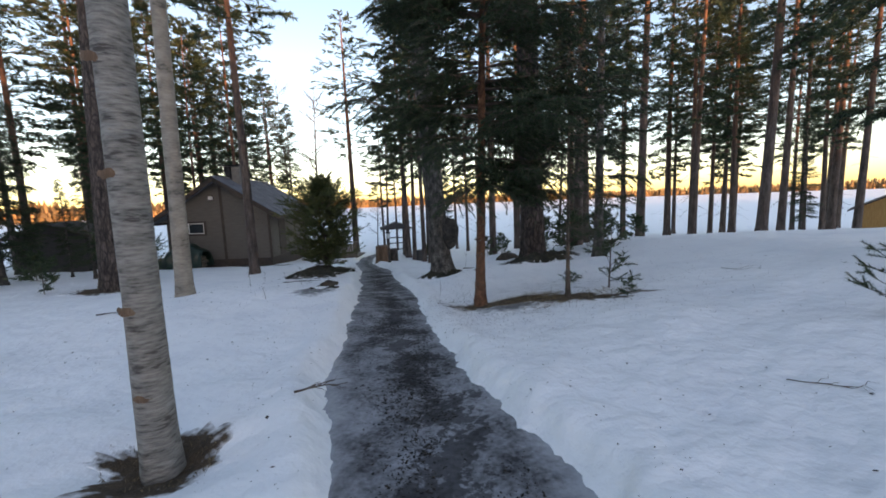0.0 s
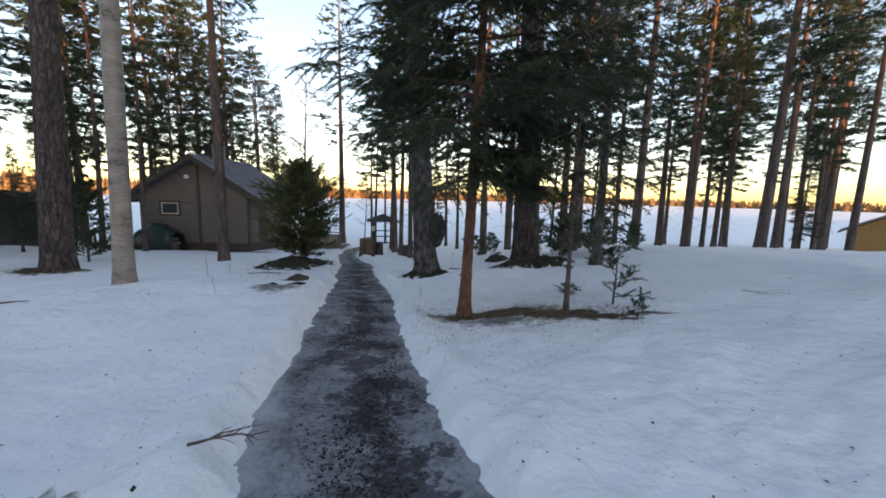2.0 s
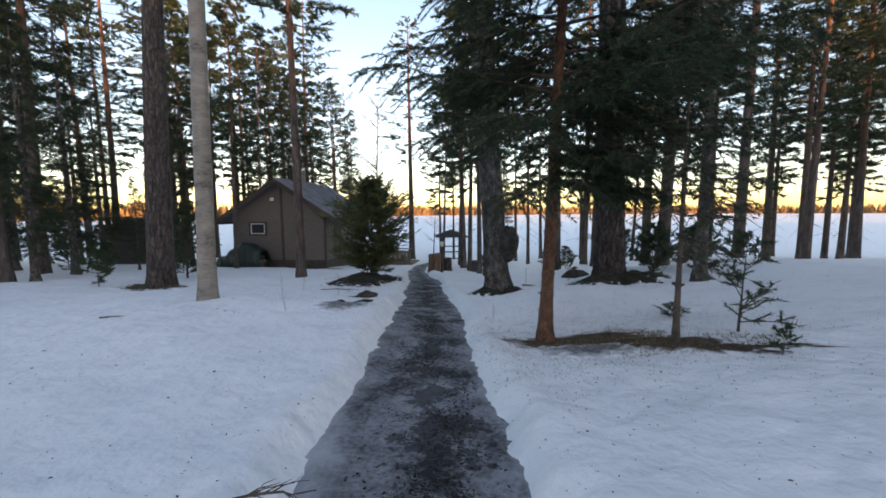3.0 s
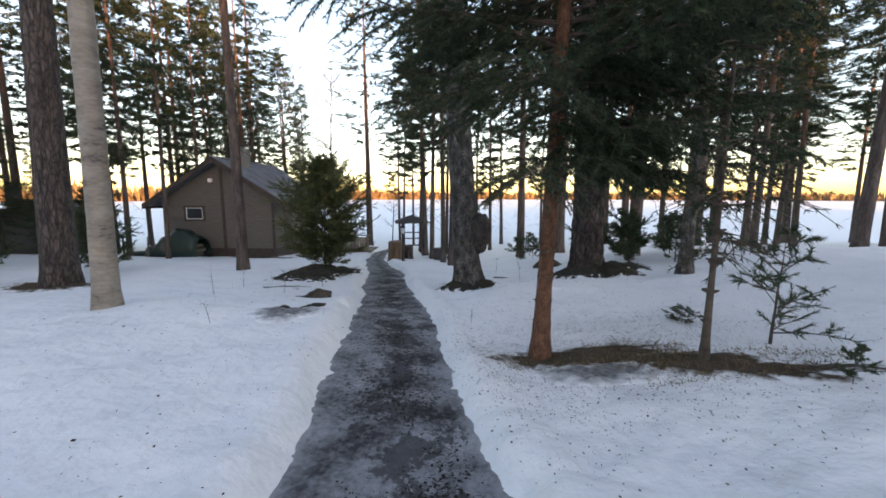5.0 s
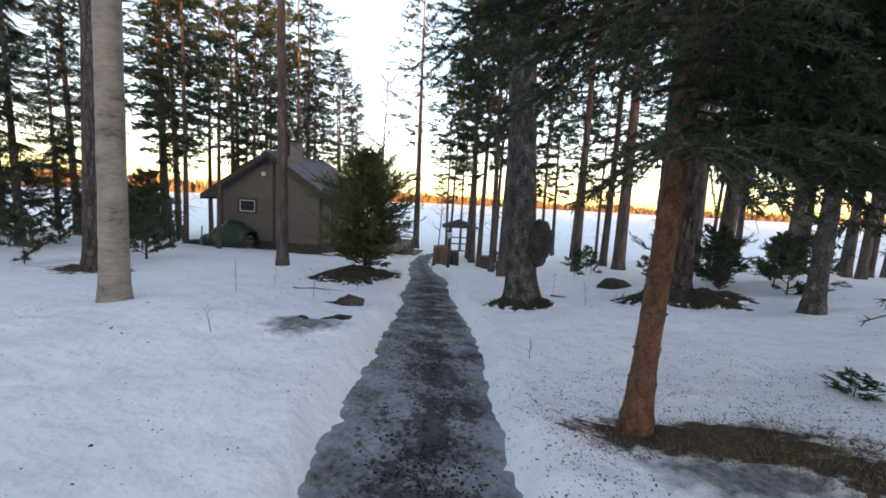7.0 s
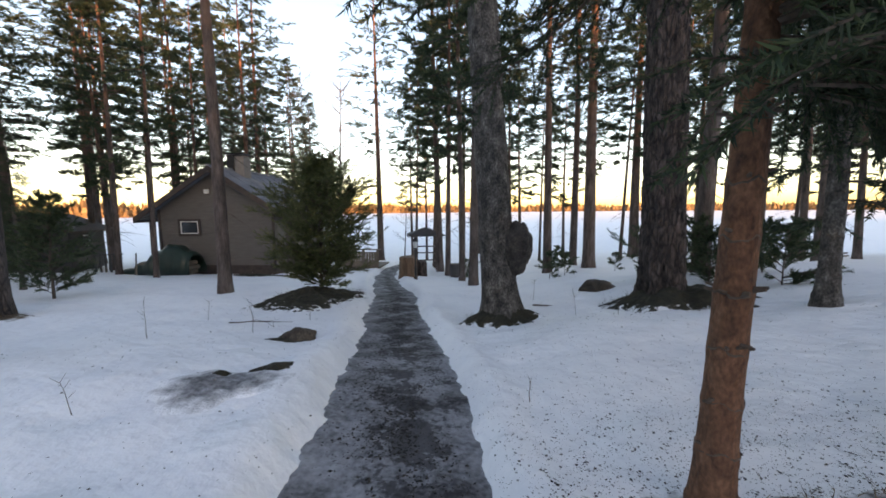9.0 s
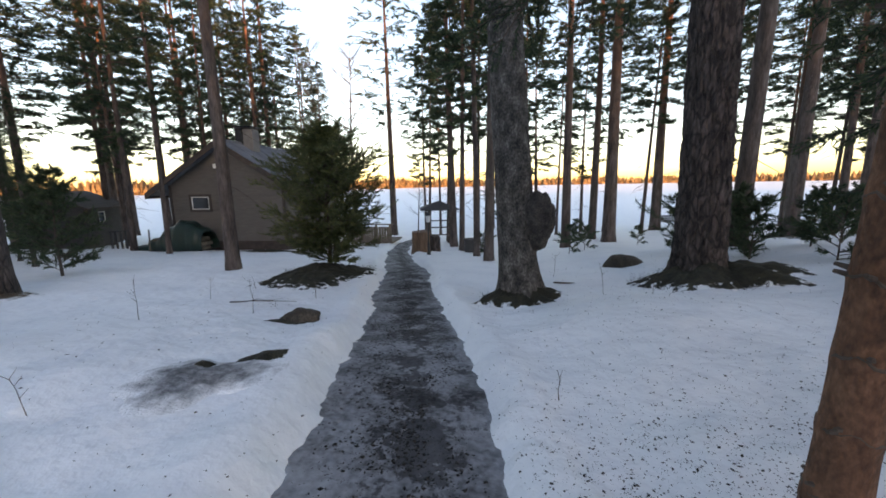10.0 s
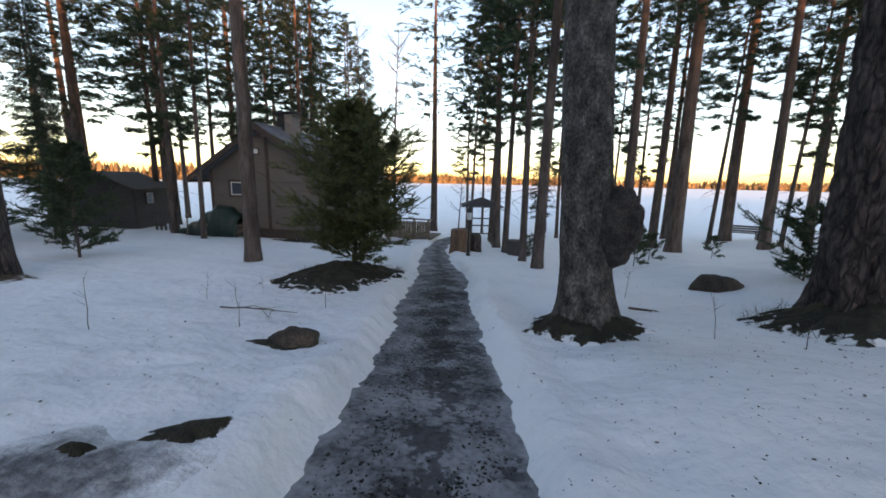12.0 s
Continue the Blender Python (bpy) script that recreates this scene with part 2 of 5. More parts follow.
SNOW = mat("snow", [(0.25, (0.76, 0.78, 0.82)), (0.5, (0.87, 0.885, 0.905)), (0.75, (0.91, 0.92, 0.935))], 1.4, 8, 0.7, 0.55, 6, fine_mix=0.3, fine_scale=14, distance=0.075)
ICE = mat("trodden_ice", [(0.36, (0.05, 0.05, 0.055)), (0.45, (0.145, 0.148, 0.157)), (0.53, (0.23, 0.237, 0.254)), (0.66, (0.34, 0.35, 0.375))], 2.8, 8, 0.85, 0.7, 14, fine_mix=0.36, fine_scale=26, spec=0.2, distance=0.02)

def trodden(m):
    """Dark trampled dirt along the middle of the path and paler packed snow along its sides."""
    nt = m.node_tree
    b = nt.nodes["Principled BSDF"]
    old = b.inputs["Base Color"].links[0].from_socket
    at = nt.nodes.new("ShaderNodeAttribute")
    at.attribute_name = "across"
    co = nt.nodes.new("ShaderNodeTexCoord")

    def math_node(op, a, c, third=None):
        n = nt.nodes.new("ShaderNodeMath")
        n.operation = op
        for i, v in enumerate((a, c, third)):
            if v is None:
                continue
            if isinstance(v, (int, float)):
                n.inputs[i].default_value = v
            else:
                nt.links.new(v, n.inputs[i])
        return n.outputs["Value"]

    def noise_node(scale, detail, rough):
        n = nt.nodes.new("ShaderNodeTexNoise")
        n.inputs["Scale"].default_value, n.inputs["Detail"].default_value, n.inputs["Roughness"].default_value = scale, detail, rough
        nt.links.new(co.outputs["Object"], n.inputs["Vector"])
        return n.outputs["Fac"]

    def step_node(v, low, high):
        n = nt.nodes.new("ShaderNodeMapRange")
        n.interpolation_type = "SMOOTHSTEP"
        n.inputs["From Min"].default_value, n.inputs["From Max"].default_value = low, high
        nt.links.new(v, n.inputs["Value"])
        return n.outputs["Result"]

    def mix_node(fac, a, c):
        n = nt.nodes.new("ShaderNodeMix")
        n.data_type = "RGBA"
        nt.links.new(fac, n.inputs["Factor"])
        nt.links.new(a, n.inputs["A"])
        n.inputs["B"].default_value = c
        return n.outputs["Result"]
    away = math_node("ABSOLUTE", math_node("SUBTRACT", at.outputs["Fac"], 0.1), 0)
    heap = math_node("ADD", math_node("MULTIPLY", noise_node(3.2, 3, 0.5), 0.75), math_node("MULTIPLY", noise_node(17.0, 6, 0.65), 0.55))
    dirt = step_node(math_node("SUBTRACT", heap, math_node("MULTIPLY", away, 0.42)), 0.56, 0.63)
    side = math_node("ADD", math_node("ABSOLUTE", at.outputs["Fac"], 0), math_node("MULTIPLY", math_node("SUBTRACT", noise_node(4.5, 6, 0.6), 0.5), 0.5))
    pale = step_node(side, 0.44, 0.8)
    c = mix_node(math_node("MULTIPLY", dirt, 0.74), old, (0.030, 0.029, 0.031, 1))
    c = mix_node(math_node("MULTIPLY", pale, 0.65), c, (0.52, 0.535, 0.56, 1))
    nt.links.new(c, b.inputs["Base Color"])
    return m


trodden(ICE)
SLUSH = melt("grey_slush", [(0.3, (0.07, 0.073, 0.078)), (0.5, (0.20, 0.205, 0.215)), (0.7, (0.38, 0.387, 0.405))], 6, 24, 0.62, 1.1)
LITTER = melt("needle_litter", [(0.3, (0.0224, 0.0153, 0.0095)), (0.5, (0.0638, 0.0421, 0.0242)), (0.7, (0.1275, 0.0892, 0.051))], 8, 90)
MOSS = melt("moss_and_twigs", [(0.3, (0.009, 0.008, 0.0055)), (0.5, (0.024, 0.0225, 0.012)), (0.7, (0.06, 0.048, 0.026))], 8, 90, 0.56, 0.64)
BARK = by_height(mat("pine_bark", [(0.32, (0.0236, 0.0189, 0.0166)), (0.5, (0.0801, 0.062, 0.0547)), (0.68, (0.1508, 0.124, 0.1094))], 5, 8, 0.95, 1.0, 12, (1.6, 1.6, 0.35), fine_mix=0.35, fine_scale=24, distance=0.03),
                 6.0, 12.0, [(0.3, (0.13, 0.065, 0.04)), (0.7, (0.22, 0.115, 0.07))])
BARK_OLD = mat("old_pine_bark", [(0.33, (0.0189, 0.015, 0.0139)), (0.5, (0.0756, 0.0575, 0.0511)), (0.66, (0.1511, 0.1193, 0.1068))], 7, 8, 0.95, 1.0, 14, (1.8, 1.8, 0.4), fine_mix=0.4, fine_scale=20, distance=0.05)
BARK_GREY = mat("grey_bark", [(0.36, (0.016, 0.014, 0.013)), (0.47, (0.06, 0.053, 0.047)), (0.56, (0.115, 0.105, 0.094)), (0.64, (0.21, 0.20, 0.18)), (0.74, (0.34, 0.33, 0.30))], 7, 10, 0.9, 1.0, 30, (1.2, 1.2, 0.8), fine_mix=0.45, fine_scale=38, distance=0.05)
BARK_BIRCH = mat("birch_bark", [(0.36, (0.07, 0.06, 0.052)), (0.44, (0.17, 0.155, 0.14)), (0.54, (0.245, 0.225, 0.2)), (0.66, (0.31, 0.29, 0.26)), (0.8, (0.22, 0.13, 0.07))], 5, 8, 0.8, 0.9, 22, (0.8, 0.8, 3.6), fine_mix=0.5, fine_scale=20, distance=0.02)
BIRCH_PALE = mat("pale_birch_bark", [(0.34, (0.09, 0.075, 0.062)), (0.42, (0.20, 0.17, 0.14)), (0.55, (0.27, 0.235, 0.195)), (0.7, (0.34, 0.30, 0.255))], 3, 8, 0.75, 0.6, 18, (1.0, 1.0, 2.4), fine_mix=0.35, fine_scale=14, distance=0.02)
BARK_SPRUCE = mat("spruce_bark", [(0.34, (0.0411, 0.0192, 0.0107)), (0.5, (0.1163, 0.0537, 0.0293)), (0.66, (0.2122, 0.1074, 0.061))], 14, 8, 0.9, 0.8, 40, (1, 1, 0.6), fine_mix=0.45, fine_scale=60)
TWIG = mat("twig_bark", [(0.3, (0.035, 0.026, 0.02)), (0.7, (0.13, 0.10, 0.08))], 12, 4, 0.9, 0)
BURL_BARK = mat("burl_bark", [(0.33, (0.012, 0.010, 0.009)), (0.5, (0.04, 0.034, 0.03)), (0.68, (0.10, 0.085, 0.075))], 9, 9, 0.95, 1.0, 26, fine_mix=0.5, fine_scale=50, distance=0.04)
plated(BARK_OLD, 9.0, (1.5, 1.5, 0.5), 0.16, 0.03)
NEEDLE = leafy("pine_needles", [(0.0, (0.022, 0.04, 0.022)), (0.5, (0.045, 0.072, 0.036)), (1.0, (0.085, 0.11, 0.05))])
NEEDLE_DARK = leafy("spruce_needles", [(0.0, (0.012, 0.024, 0.013)), (0.5, (0.026, 0.046, 0.022)), (1.0, (0.055, 0.08, 0.032))])
NEEDLE_JUN = leafy("juniper_needles", [(0.0, (0.038, 0.055, 0.021)), (0.5, (0.07, 0.091, 0.031)), (1.0, (0.14, 0.135, 0.052))])
# orange low sunlight is put into these tree colours, besides the sun lamp
FAR_WOOD_SUNLIT = leafy("far_woods", [(0.0, (0.1001, 0.065, 0.0293)), (0.5, (0.1716, 0.1105, 0.0468)), (1.0, (0.286, 0.169, 0.0702))])
WALL_PAINT = mat("taupe_board_paint", [(0.3, (0.086, 0.078, 0.071)), (0.5, (0.108, 0.098, 0.0895)), (0.7, (0.126, 0.117, 0.107))], 2.5, 6, 0.75, 0.25, 40, (1, 1, 6))
TRIM_DARK = mat("dark_brown_trim", [(0.3, (0.028, 0.02, 0.017)), (0.7, (0.065, 0.048, 0.04))], 6, 6, 0.7, 0.2, 40)
ROOF = mat("slate_grey_roof", [(0.3, (0.085, 0.094, 0.112)), (0.5, (0.145, 0.157, 0.182)), (0.68, (0.215, 0.226, 0.246))], 2.2, 9, 0.8, 0.5, 50, fine_mix=0.5, fine_scale=30)
WHITE = mat("white_paint", [(0.3, (0.68, 0.68, 0.66)), (0.7, (0.8, 0.8, 0.78))], 6, 4, 0.5, 0.1)
PLASTER = mat("chimney_plaster", [(0.3, (0.1638, 0.1521, 0.1404)), (0.7, (0.2418, 0.2301, 0.2145))], 5, 6, 0.85, 0.4)
IRON = mat("black_iron", [(0.3, (0.015, 0.015, 0.016)), (0.7, (0.04, 0.04, 0.042))], 12, 4, 0.5, 0.1, metal=0.4)
TARP = mat("green_tarpaulin", [(0.3, (0.004, 0.0149, 0.0106)), (0.7, (0.0116, 0.033, 0.0231))], 4, 5, 0.4, 0.3, 14)
SHED_PAINT = mat("dark_shed_boards", [(0.3, (0.03, 0.028, 0.028)), (0.7, (0.07, 0.066, 0.064))], 4, 6, 0.8, 0.2, 40, (1, 1, 5))
WOOD_GREY = mat("weathered_wood", [(0.3, (0.077, 0.063, 0.049)), (0.5, (0.147, 0.119, 0.091)), (0.7, (0.231, 0.196, 0.154))], 6, 7, 0.85, 0.4, 30, (1, 4, 4))
STUMP_WOOD = mat("stump_wood", [(0.3, (0.07, 0.04, 0.024)), (0.5, (0.14, 0.085, 0.052)), (0.7, (0.23, 0.155, 0.1))], 6, 8, 0.9, 0.7, 25, (2, 2, 0.5))
YELLOW = mat("ochre_board_paint", [(0.3, (0.32, 0.176, 0.056)), (0.7, (0.464, 0.288, 0.112))], 3, 6, 0.8, 0.2, 40, (6, 6, 1))
ROCK = mat("mossy_rock", [(0.3, (0.016, 0.014, 0.011)), (0.5, (0.05, 0.039, 0.028)), (0.7, (0.13, 0.105, 0.08))], 6, 9, 0.9, 0.8, 25, fine_mix=0.45)
SEED_LITTER = leafy("dark_litter", [(0.0, (0.0055, 0.005, 0.0051)), (0.5, (0.0159, 0.014, 0.0125)), (1.0, (0.0455, 0.035, 0.0256))])
DRY_GRASS = leafy("dry_grass", [(0.0, (0.07, 0.05, 0.028)), (0.5, (0.15, 0.11, 0.06)), (1.0, (0.27, 0.21, 0.12))])
GLASS = bpy.data.materials.new("window_glass")
GLASS.use_nodes = True
_g = GLASS.node_tree.nodes["Principled BSDF"]
_g.inputs["Base Color"].default_value = (0.03, 0.035, 0.04, 1)
_g.inputs["Roughness"].default_value = 0.05
LAMP_GLASS = bpy.data.materials.new("lantern_glass")
LAMP_GLASS.use_nodes = True
_g = LAMP_GLASS.node_tree.nodes["Principled BSDF"]
_g.inputs["Base Color"].default_value = (0.55, 0.56, 0.55, 1)
_g.inputs["Roughness"].default_value = 0.15

# ---- ground ----


def steps(dense0, dense1, step, grow, far0, far1):
    """Coordinates that are dense in one stretch and widen away from it."""
    mid = list(np.arange(dense0, dense1, step))
    lo, s = [], step
    q = dense0
    while q > far0:
        s *= grow
        q -= s
        lo.append(q)
    hi, s = [], step
    q = mid[-1]
    while q < far1:
        s *= grow
        q += s
        hi.append(q)
    return np.array(lo[::-1] + mid + hi)


def build_ground():
    xs, ys = steps(-3.6, 3.2, 0.055, 1.045, -1500, 1500), steps(0.6, 12.5, 0.06, 1.045, -700, 1700)
    g = Geo()
    verts = [(x, y, ground(x, y)) for y in ys for x in xs]
    k = len(xs)
    faces = [(j * k + i, j * k + i + 1, (j + 1) * k + i + 1, (j + 1) * k + i) for j in range(len(ys) - 1) for i in range(k - 1)]
    ob = part("ground", g.add(verts, faces), SNOW, shade=True)
    tagged(ob, "old crusted snow over sloping ground and a frozen lake", "ground", kind="structure")


def build_path():
    g = Geo()
    ys = np.concatenate([np.arange(-6, 0.5, 0.2), np.arange(0.5, 13, 0.06), np.arange(13, 32, 0.15)])
    us = np.linspace(-1.0, 1.0, 41)
    verts = []
    for y in ys:
        for u in us:
            x = float(path_x(y)) + u
            verts.append((x, y, float(land(x, y)) - 0.125 + 0.016 * noise.noise(Vector((x * 4, y * 4, 2))) + 0.009 * noise.noise(Vector((x * 13, y * 13, 4))) - 0.02 * smooth(0.6, 0.8, abs(u)) - 0.06 * smooth(0.82, 1.0, abs(u))))
    k = len(us)
    faces = [(j * k + i, j * k + i + 1, (j + 1) * k + i + 1, (j + 1) * k + i) for j in range(len(ys) - 1) for i in range(k - 1)]
    ob = part("footpath", g.add(verts, faces), ICE, shade=True)
    ob.data.attributes.new("across", "FLOAT", "POINT").data.foreach_set("value", [float(u) for y in ys for u in us])
    tagged(ob, "trodden icy footpath strewn with dark grit and litter", "path", kind="structure")


def patch(name, x, y, rx, ry, material, label, category, lift=0.03, turn=0.0, seed=0, kind="", ragged=1.0):
    """Bare ground that shows through the snow, with a ragged edge."""
    g = Geo()
    n, k = 110, 30
    c, s = math.cos(radians(turn)), math.sin(radians(turn))
    verts, faces = [], []
    for j in range(k + 1):
        r = j / k
        for i in range(n):
            a = 2 * math.pi * i / n
            q = 1.1 + 0.5 * noise.noise(Vector((math.cos(a) * 1.6, math.sin(a) * 1.6, seed))) + 0.28 * ragged * noise.noise(Vector((math.cos(a) * 5, math.sin(a) * 5, seed))) + 0.14 * ragged * noise.noise(Vector((math.cos(a) * 14, math.sin(a) * 14, seed)))
            u, v = rx * r * q * math.cos(a), ry * r * q * math.sin(a)
            px, py = x + c * u - s * v, y + s * u + c * v
            verts.append((px, py, ground(px, py) + lift * (1 - r * r) ** 1.6 + (0.01 if material == SLUSH else 0.004) - (0.03 if material == SLUSH else 0.02) * r ** 8 + lift * 0.5 * (1 - r) * noise.noise(Vector((px * 4.5, py * 4.5, seed + 3))) + 0.008 * r * noise.noise(Vector((px * 7, py * 7, seed))) + (0.008 + 0.1 * lift) * (1 - r) * noise.noise(Vector((px * 22, py * 22, seed)))))
    faces = [(j * n + i, j * n + (i + 1) % n, (j + 1) * n + (i + 1) % n, (j + 1) * n + i) for j in range(k) for i in range(n)]
    ob = part(name, g.add(verts, faces), material, shade=True)
    ob.data.attributes.new("core", "FLOAT", "POINT").data.foreach_set("value", [1 - j / k for j in range(k + 1) for i in range(n)])
    return tagged(ob, label, category, kind=kind or "structure")


build_ground()
build_path()

# ---- trees ----


def limb_pts(start, yaw, rise, length, sag, k=5, r=rng, wob=0.06):
    """Points of a limb: it leaves at an angle and sags or lifts towards its tip."""
    t = np.linspace(0, 1, k)
    d = np.array([math.cos(yaw) * math.cos(rise), math.sin(yaw) * math.cos(rise), math.sin(rise)])
    p = np.asarray(start) + t[:, None] * d * length
    p[:, 2] += -sag * length * t ** 2
    p[1:] += r.normal(0, wob * length * 0.25, (k - 1, 3)) * t[1:, None]
    return p


def along(p, t):
    """Place and way at t (0..1) along a line of points."""
    s = t * (len(p) - 1)
    i = min(int(s), len(p) - 2)
    d = p[i + 1] - p[i]
    return p[i] + d * (s - i), d / (np.linalg.norm(d) + 1e-9)


def trunk_line(height, bend, r, k=20):
    t = np.linspace(0, 1, k) ** 1.8
    p = np.zeros((k, 3))
    p[:, 2] = t * height
    ph = r.uniform(0, 6.28, 2)
    p[:, 0] = bend * (np.sin(t * 2.6 + ph[0]) - math.sin(ph[0]))
    p[:, 1] = bend * (np.sin(t * 2.2 + ph[1]) - math.sin(ph[1]))
    return p


def at_height(line, z):
    """Place on a trunk at a height."""
    return np.array([np.interp(z, line[:, 2], line[:, 0]), np.interp(z, line[:, 2], line[:, 1]), z])


def pine(seed, height, dia, first, reach, name="pine_tree", label="tall slender Scots pine with a sparse crown", group="slender pines", dense=1.0, bark=None, dead=10):
    """A Scots pine: a bare lower trunk, dead twigs, and a loose crown of needle tufts on thin limbs."""
    r = np.random.default_rng(seed)
    tree = thing(name, 0, 0, 0, label, "tree", group)
    line = trunk_line(height, 0.12, r)
    tt = line[:, 2] / height
    line[0, 2] = -0.25
    rad = dia / 2 * (1 - 0.86 * tt) * (1 + 0.28 * np.exp(-tt * height / 0.22))
    part("trunk", Geo().tube(line, rad, 10), bark or BARK, tree, shade=True)
    wood, pos, way = Geo(), [], []
    nb = int(80 * dense)
    for i in range(nb):
        h = first + (1 - first) * ((i + r.uniform()) / nb)
        s = at_height(line, h * height)
        q = (h - first) / (1 - first)
        ln = reach * (0.45 + 0.75 * math.sin(math.pi * min(0.15 + q * 0.85, 1))) * r.uniform(0.55, 1.15)
        p = limb_pts(s, r.uniform(0, 6.283), r.uniform(-0.25, 0.3) + 0.5 * q, ln, r.uniform(-0.05, 0.3), 5, r)
        wood.tube(p, np.linspace(0.022, 0.005, 5) * (1.2 - 0.5 * q), 3, cap=False)
        for j in range(7):
            t = r.uniform(0.25, 1.0)
            b, d = along(p, t)
            yaw = math.atan2(d[1], d[0]) + r.choice([-1, 1]) * r.uniform(0.3, 1.1)
            sl = ln * r.uniform(0.18, 0.42)
            sp = limb_pts(b, yaw, r.uniform(-0.2, 0.45), sl, 0.1, 3, r)
            wood.tube(sp, (0.007, 0.005, 0.003), 3, cap=False)
            for u in np.linspace(0.3, 1.0, 7):
                a, e = along(sp, u)
                pos.append(a)
                way.append(e + np.array([0, 0, 0.35]))
    for i in range(dead):
        h = r.uniform(0.1, first)
        s = at_height(line, h * height)
        p = limb_pts(s, r.uniform(0, 6.283), r.uniform(-0.5, 0.1), r.uniform(0.4, 1.3), 0.2, 4, r, 0.15)
        wood.tube(p, np.linspace(0.012, 0.003, 4), 3, cap=False)
    tagged(part("branchwork", wood, TWIG, tree), kind="stuff")
    crown = Geo().tris(blades(np.array(pos), np.array(way), 6, 0.18, 0.04, 0.55, r))
    tagged(part("crown", crown, NEEDLE, tree), kind="stuff")
    return tree


def spruce(seed, height, dia, low, reach, count, name="spruce_tree", label="dark spruce with drooping boughs and a red-brown scaly trunk", group="", twigs=16, per=18, nlen=0.055, nwid=0.011, bark=None, lean=(0.0, 0.0), bare=None, extra=None):
    """A spruce: boughs that droop in tiers, each a flat spray of twigs set with needles."""
    r = np.random.default_rng(seed)
    tree = thing(name, 0, 0, 0, label, "tree", group)
    k = 150
    t = np.linspace(0, 1, k) ** 1.9
    line = np.stack([lean[0] * t, lean[1] * t, t * height], 1)
    line[0, 2] = -0.2
    rad = dia / 2 * (1 - 0.93 * t) * (1 + 0.55 * np.exp(-t * height / 0.22)) * (1 + 0.07 * np.exp(-((t * height) % 0.23 - 0.11) ** 2 / 0.0006))
    part("trunk", Geo().tube(line, rad, 18, rough=0.10, seed=seed), bark or BARK_SPRUCE, tree, shade=True)
    knots = Geo()
    for i in range(54):
        z = 0.23 * int(r.uniform(1, (low + 0.6) / 0.23)) + 0.11 + r.normal(0, 0.012)
        a = r.uniform(0, 6.28)
        f = z / height
        s = np.array([lean[0] * f, lean[1] * f, z])
        o = np.array([math.cos(a), math.sin(a), 0.25])
        knots.tube([s + o * dia * 0.42 * (1 - f), s + o * (dia * 0.5 + r.uniform(0.01, 0.05))], (0.011, 0.006), 5)
    tagged(part("stubwork", knots, TWIG, tree), kind="stuff")
    if bare:
        for i in range(1, 12):
            z = 0.23 * i + 0.11 + r.normal(0, 0.01)
            f = z / height
            rr = dia / 2 * (1 - 0.93 * f) * (1 + 0.55 * math.exp(-z / 0.22)) + 0.001
            a = np.linspace(0, 6.283, 26)
            ring = np.stack([lean[0] * f + rr * np.cos(a), lean[1] * f + rr * np.sin(a), z + 0.012 * np.sin(a * 3 + i) + 0.006 * np.sin(a * 7 + 2 * i)], 1)
            part("whorl_scar", Geo().tube(ring, 0.003 + 0.003 * np.abs(np.sin(a * 2.5 + i)), 5, cap=False), TWIG, tree, "dark ring of old branch scars", shade=True)
    wood, pos, way = Geo(), [], []
    for i in range(count + sum(e[0] for e in extra or ())):
        q = (i + r.uniform()) / count
        q = q ** 0.95
        if i >= count:
            k2 = i - count
            for ex in extra:
                if k2 < ex[0]:
                    break
                k2 -= ex[0]
            q = max(0.0, (r.uniform(ex[1], ex[2]) - low) / (height * 0.985 - low))
        z = low + (height * 0.985 - low) * q
        f = z / height
        ln = reach * (1 - q) ** 0.75 * r.uniform(0.6, 1.12) * (0.6 + 0.4 * min(1, q * 8)) + 0.12
        s = np.array([lean[0] * f, lean[1] * f, z])
        yaw = r.uniform(0, 6.283)
        if i >= count:
            yaw, ln = r.uniform(ex[3], ex[4]), r.uniform(ex[5], ex[6])
        if bare and math.cos(yaw - bare[0]) > bare[2] and z < bare[1]:
            continue
        p = limb_pts(s, yaw, r.uniform(-0.25, 0.12) + 0.5 * q, ln, r.uniform(0.05, 0.22) - 0.1 * q, 7, r, 0.04)
        p[-2:, 2] += 0.05 * ln
        wood.tube(p, np.linspace(0.006 + 0.007 * ln, 0.004, 7), 4, cap=False)
        n = max(5, int(twigs * ln / 1.6))
        for j in range(n):
            u = 0.12 + 0.88 * (j + r.uniform()) / n
            b, d = along(p, u)
            for side in (-1, 1):
                y2 = math.atan2(d[1], d[0]) + side * r.uniform(0.5, 1.05)
                tl = min(0.62, 0.2 + 0.34 * ln * (1 - u) + 0.08) * r.uniform(0.6, 1.15)
                sp = limb_pts(b, y2, r.uniform(-0.35, 0.1), tl, 0.3, 3, r)
                wood.tube(sp, (0.005, 0.004, 0.002), 3, cap=False)
                m = max(3, int(per * tl / 0.4))
                for v in np.linspace(0.06, 1.0, m):
                    a, e = along(sp, v)
                    pos.append(a)
                    way.append(e * 0.9)
            pos.append(b)
            way.append(d)
    tagged(part("branchwork", wood, TWIG, tree), kind="stuff")
    pos, way = np.array(pos), np.array(way)
    tagged(part("needles", Geo().tris(blades(pos, way, 5, nlen, nwid, 0.55, r, 0.08)), NEEDLE_DARK, tree), kind="stuff")
    return tree


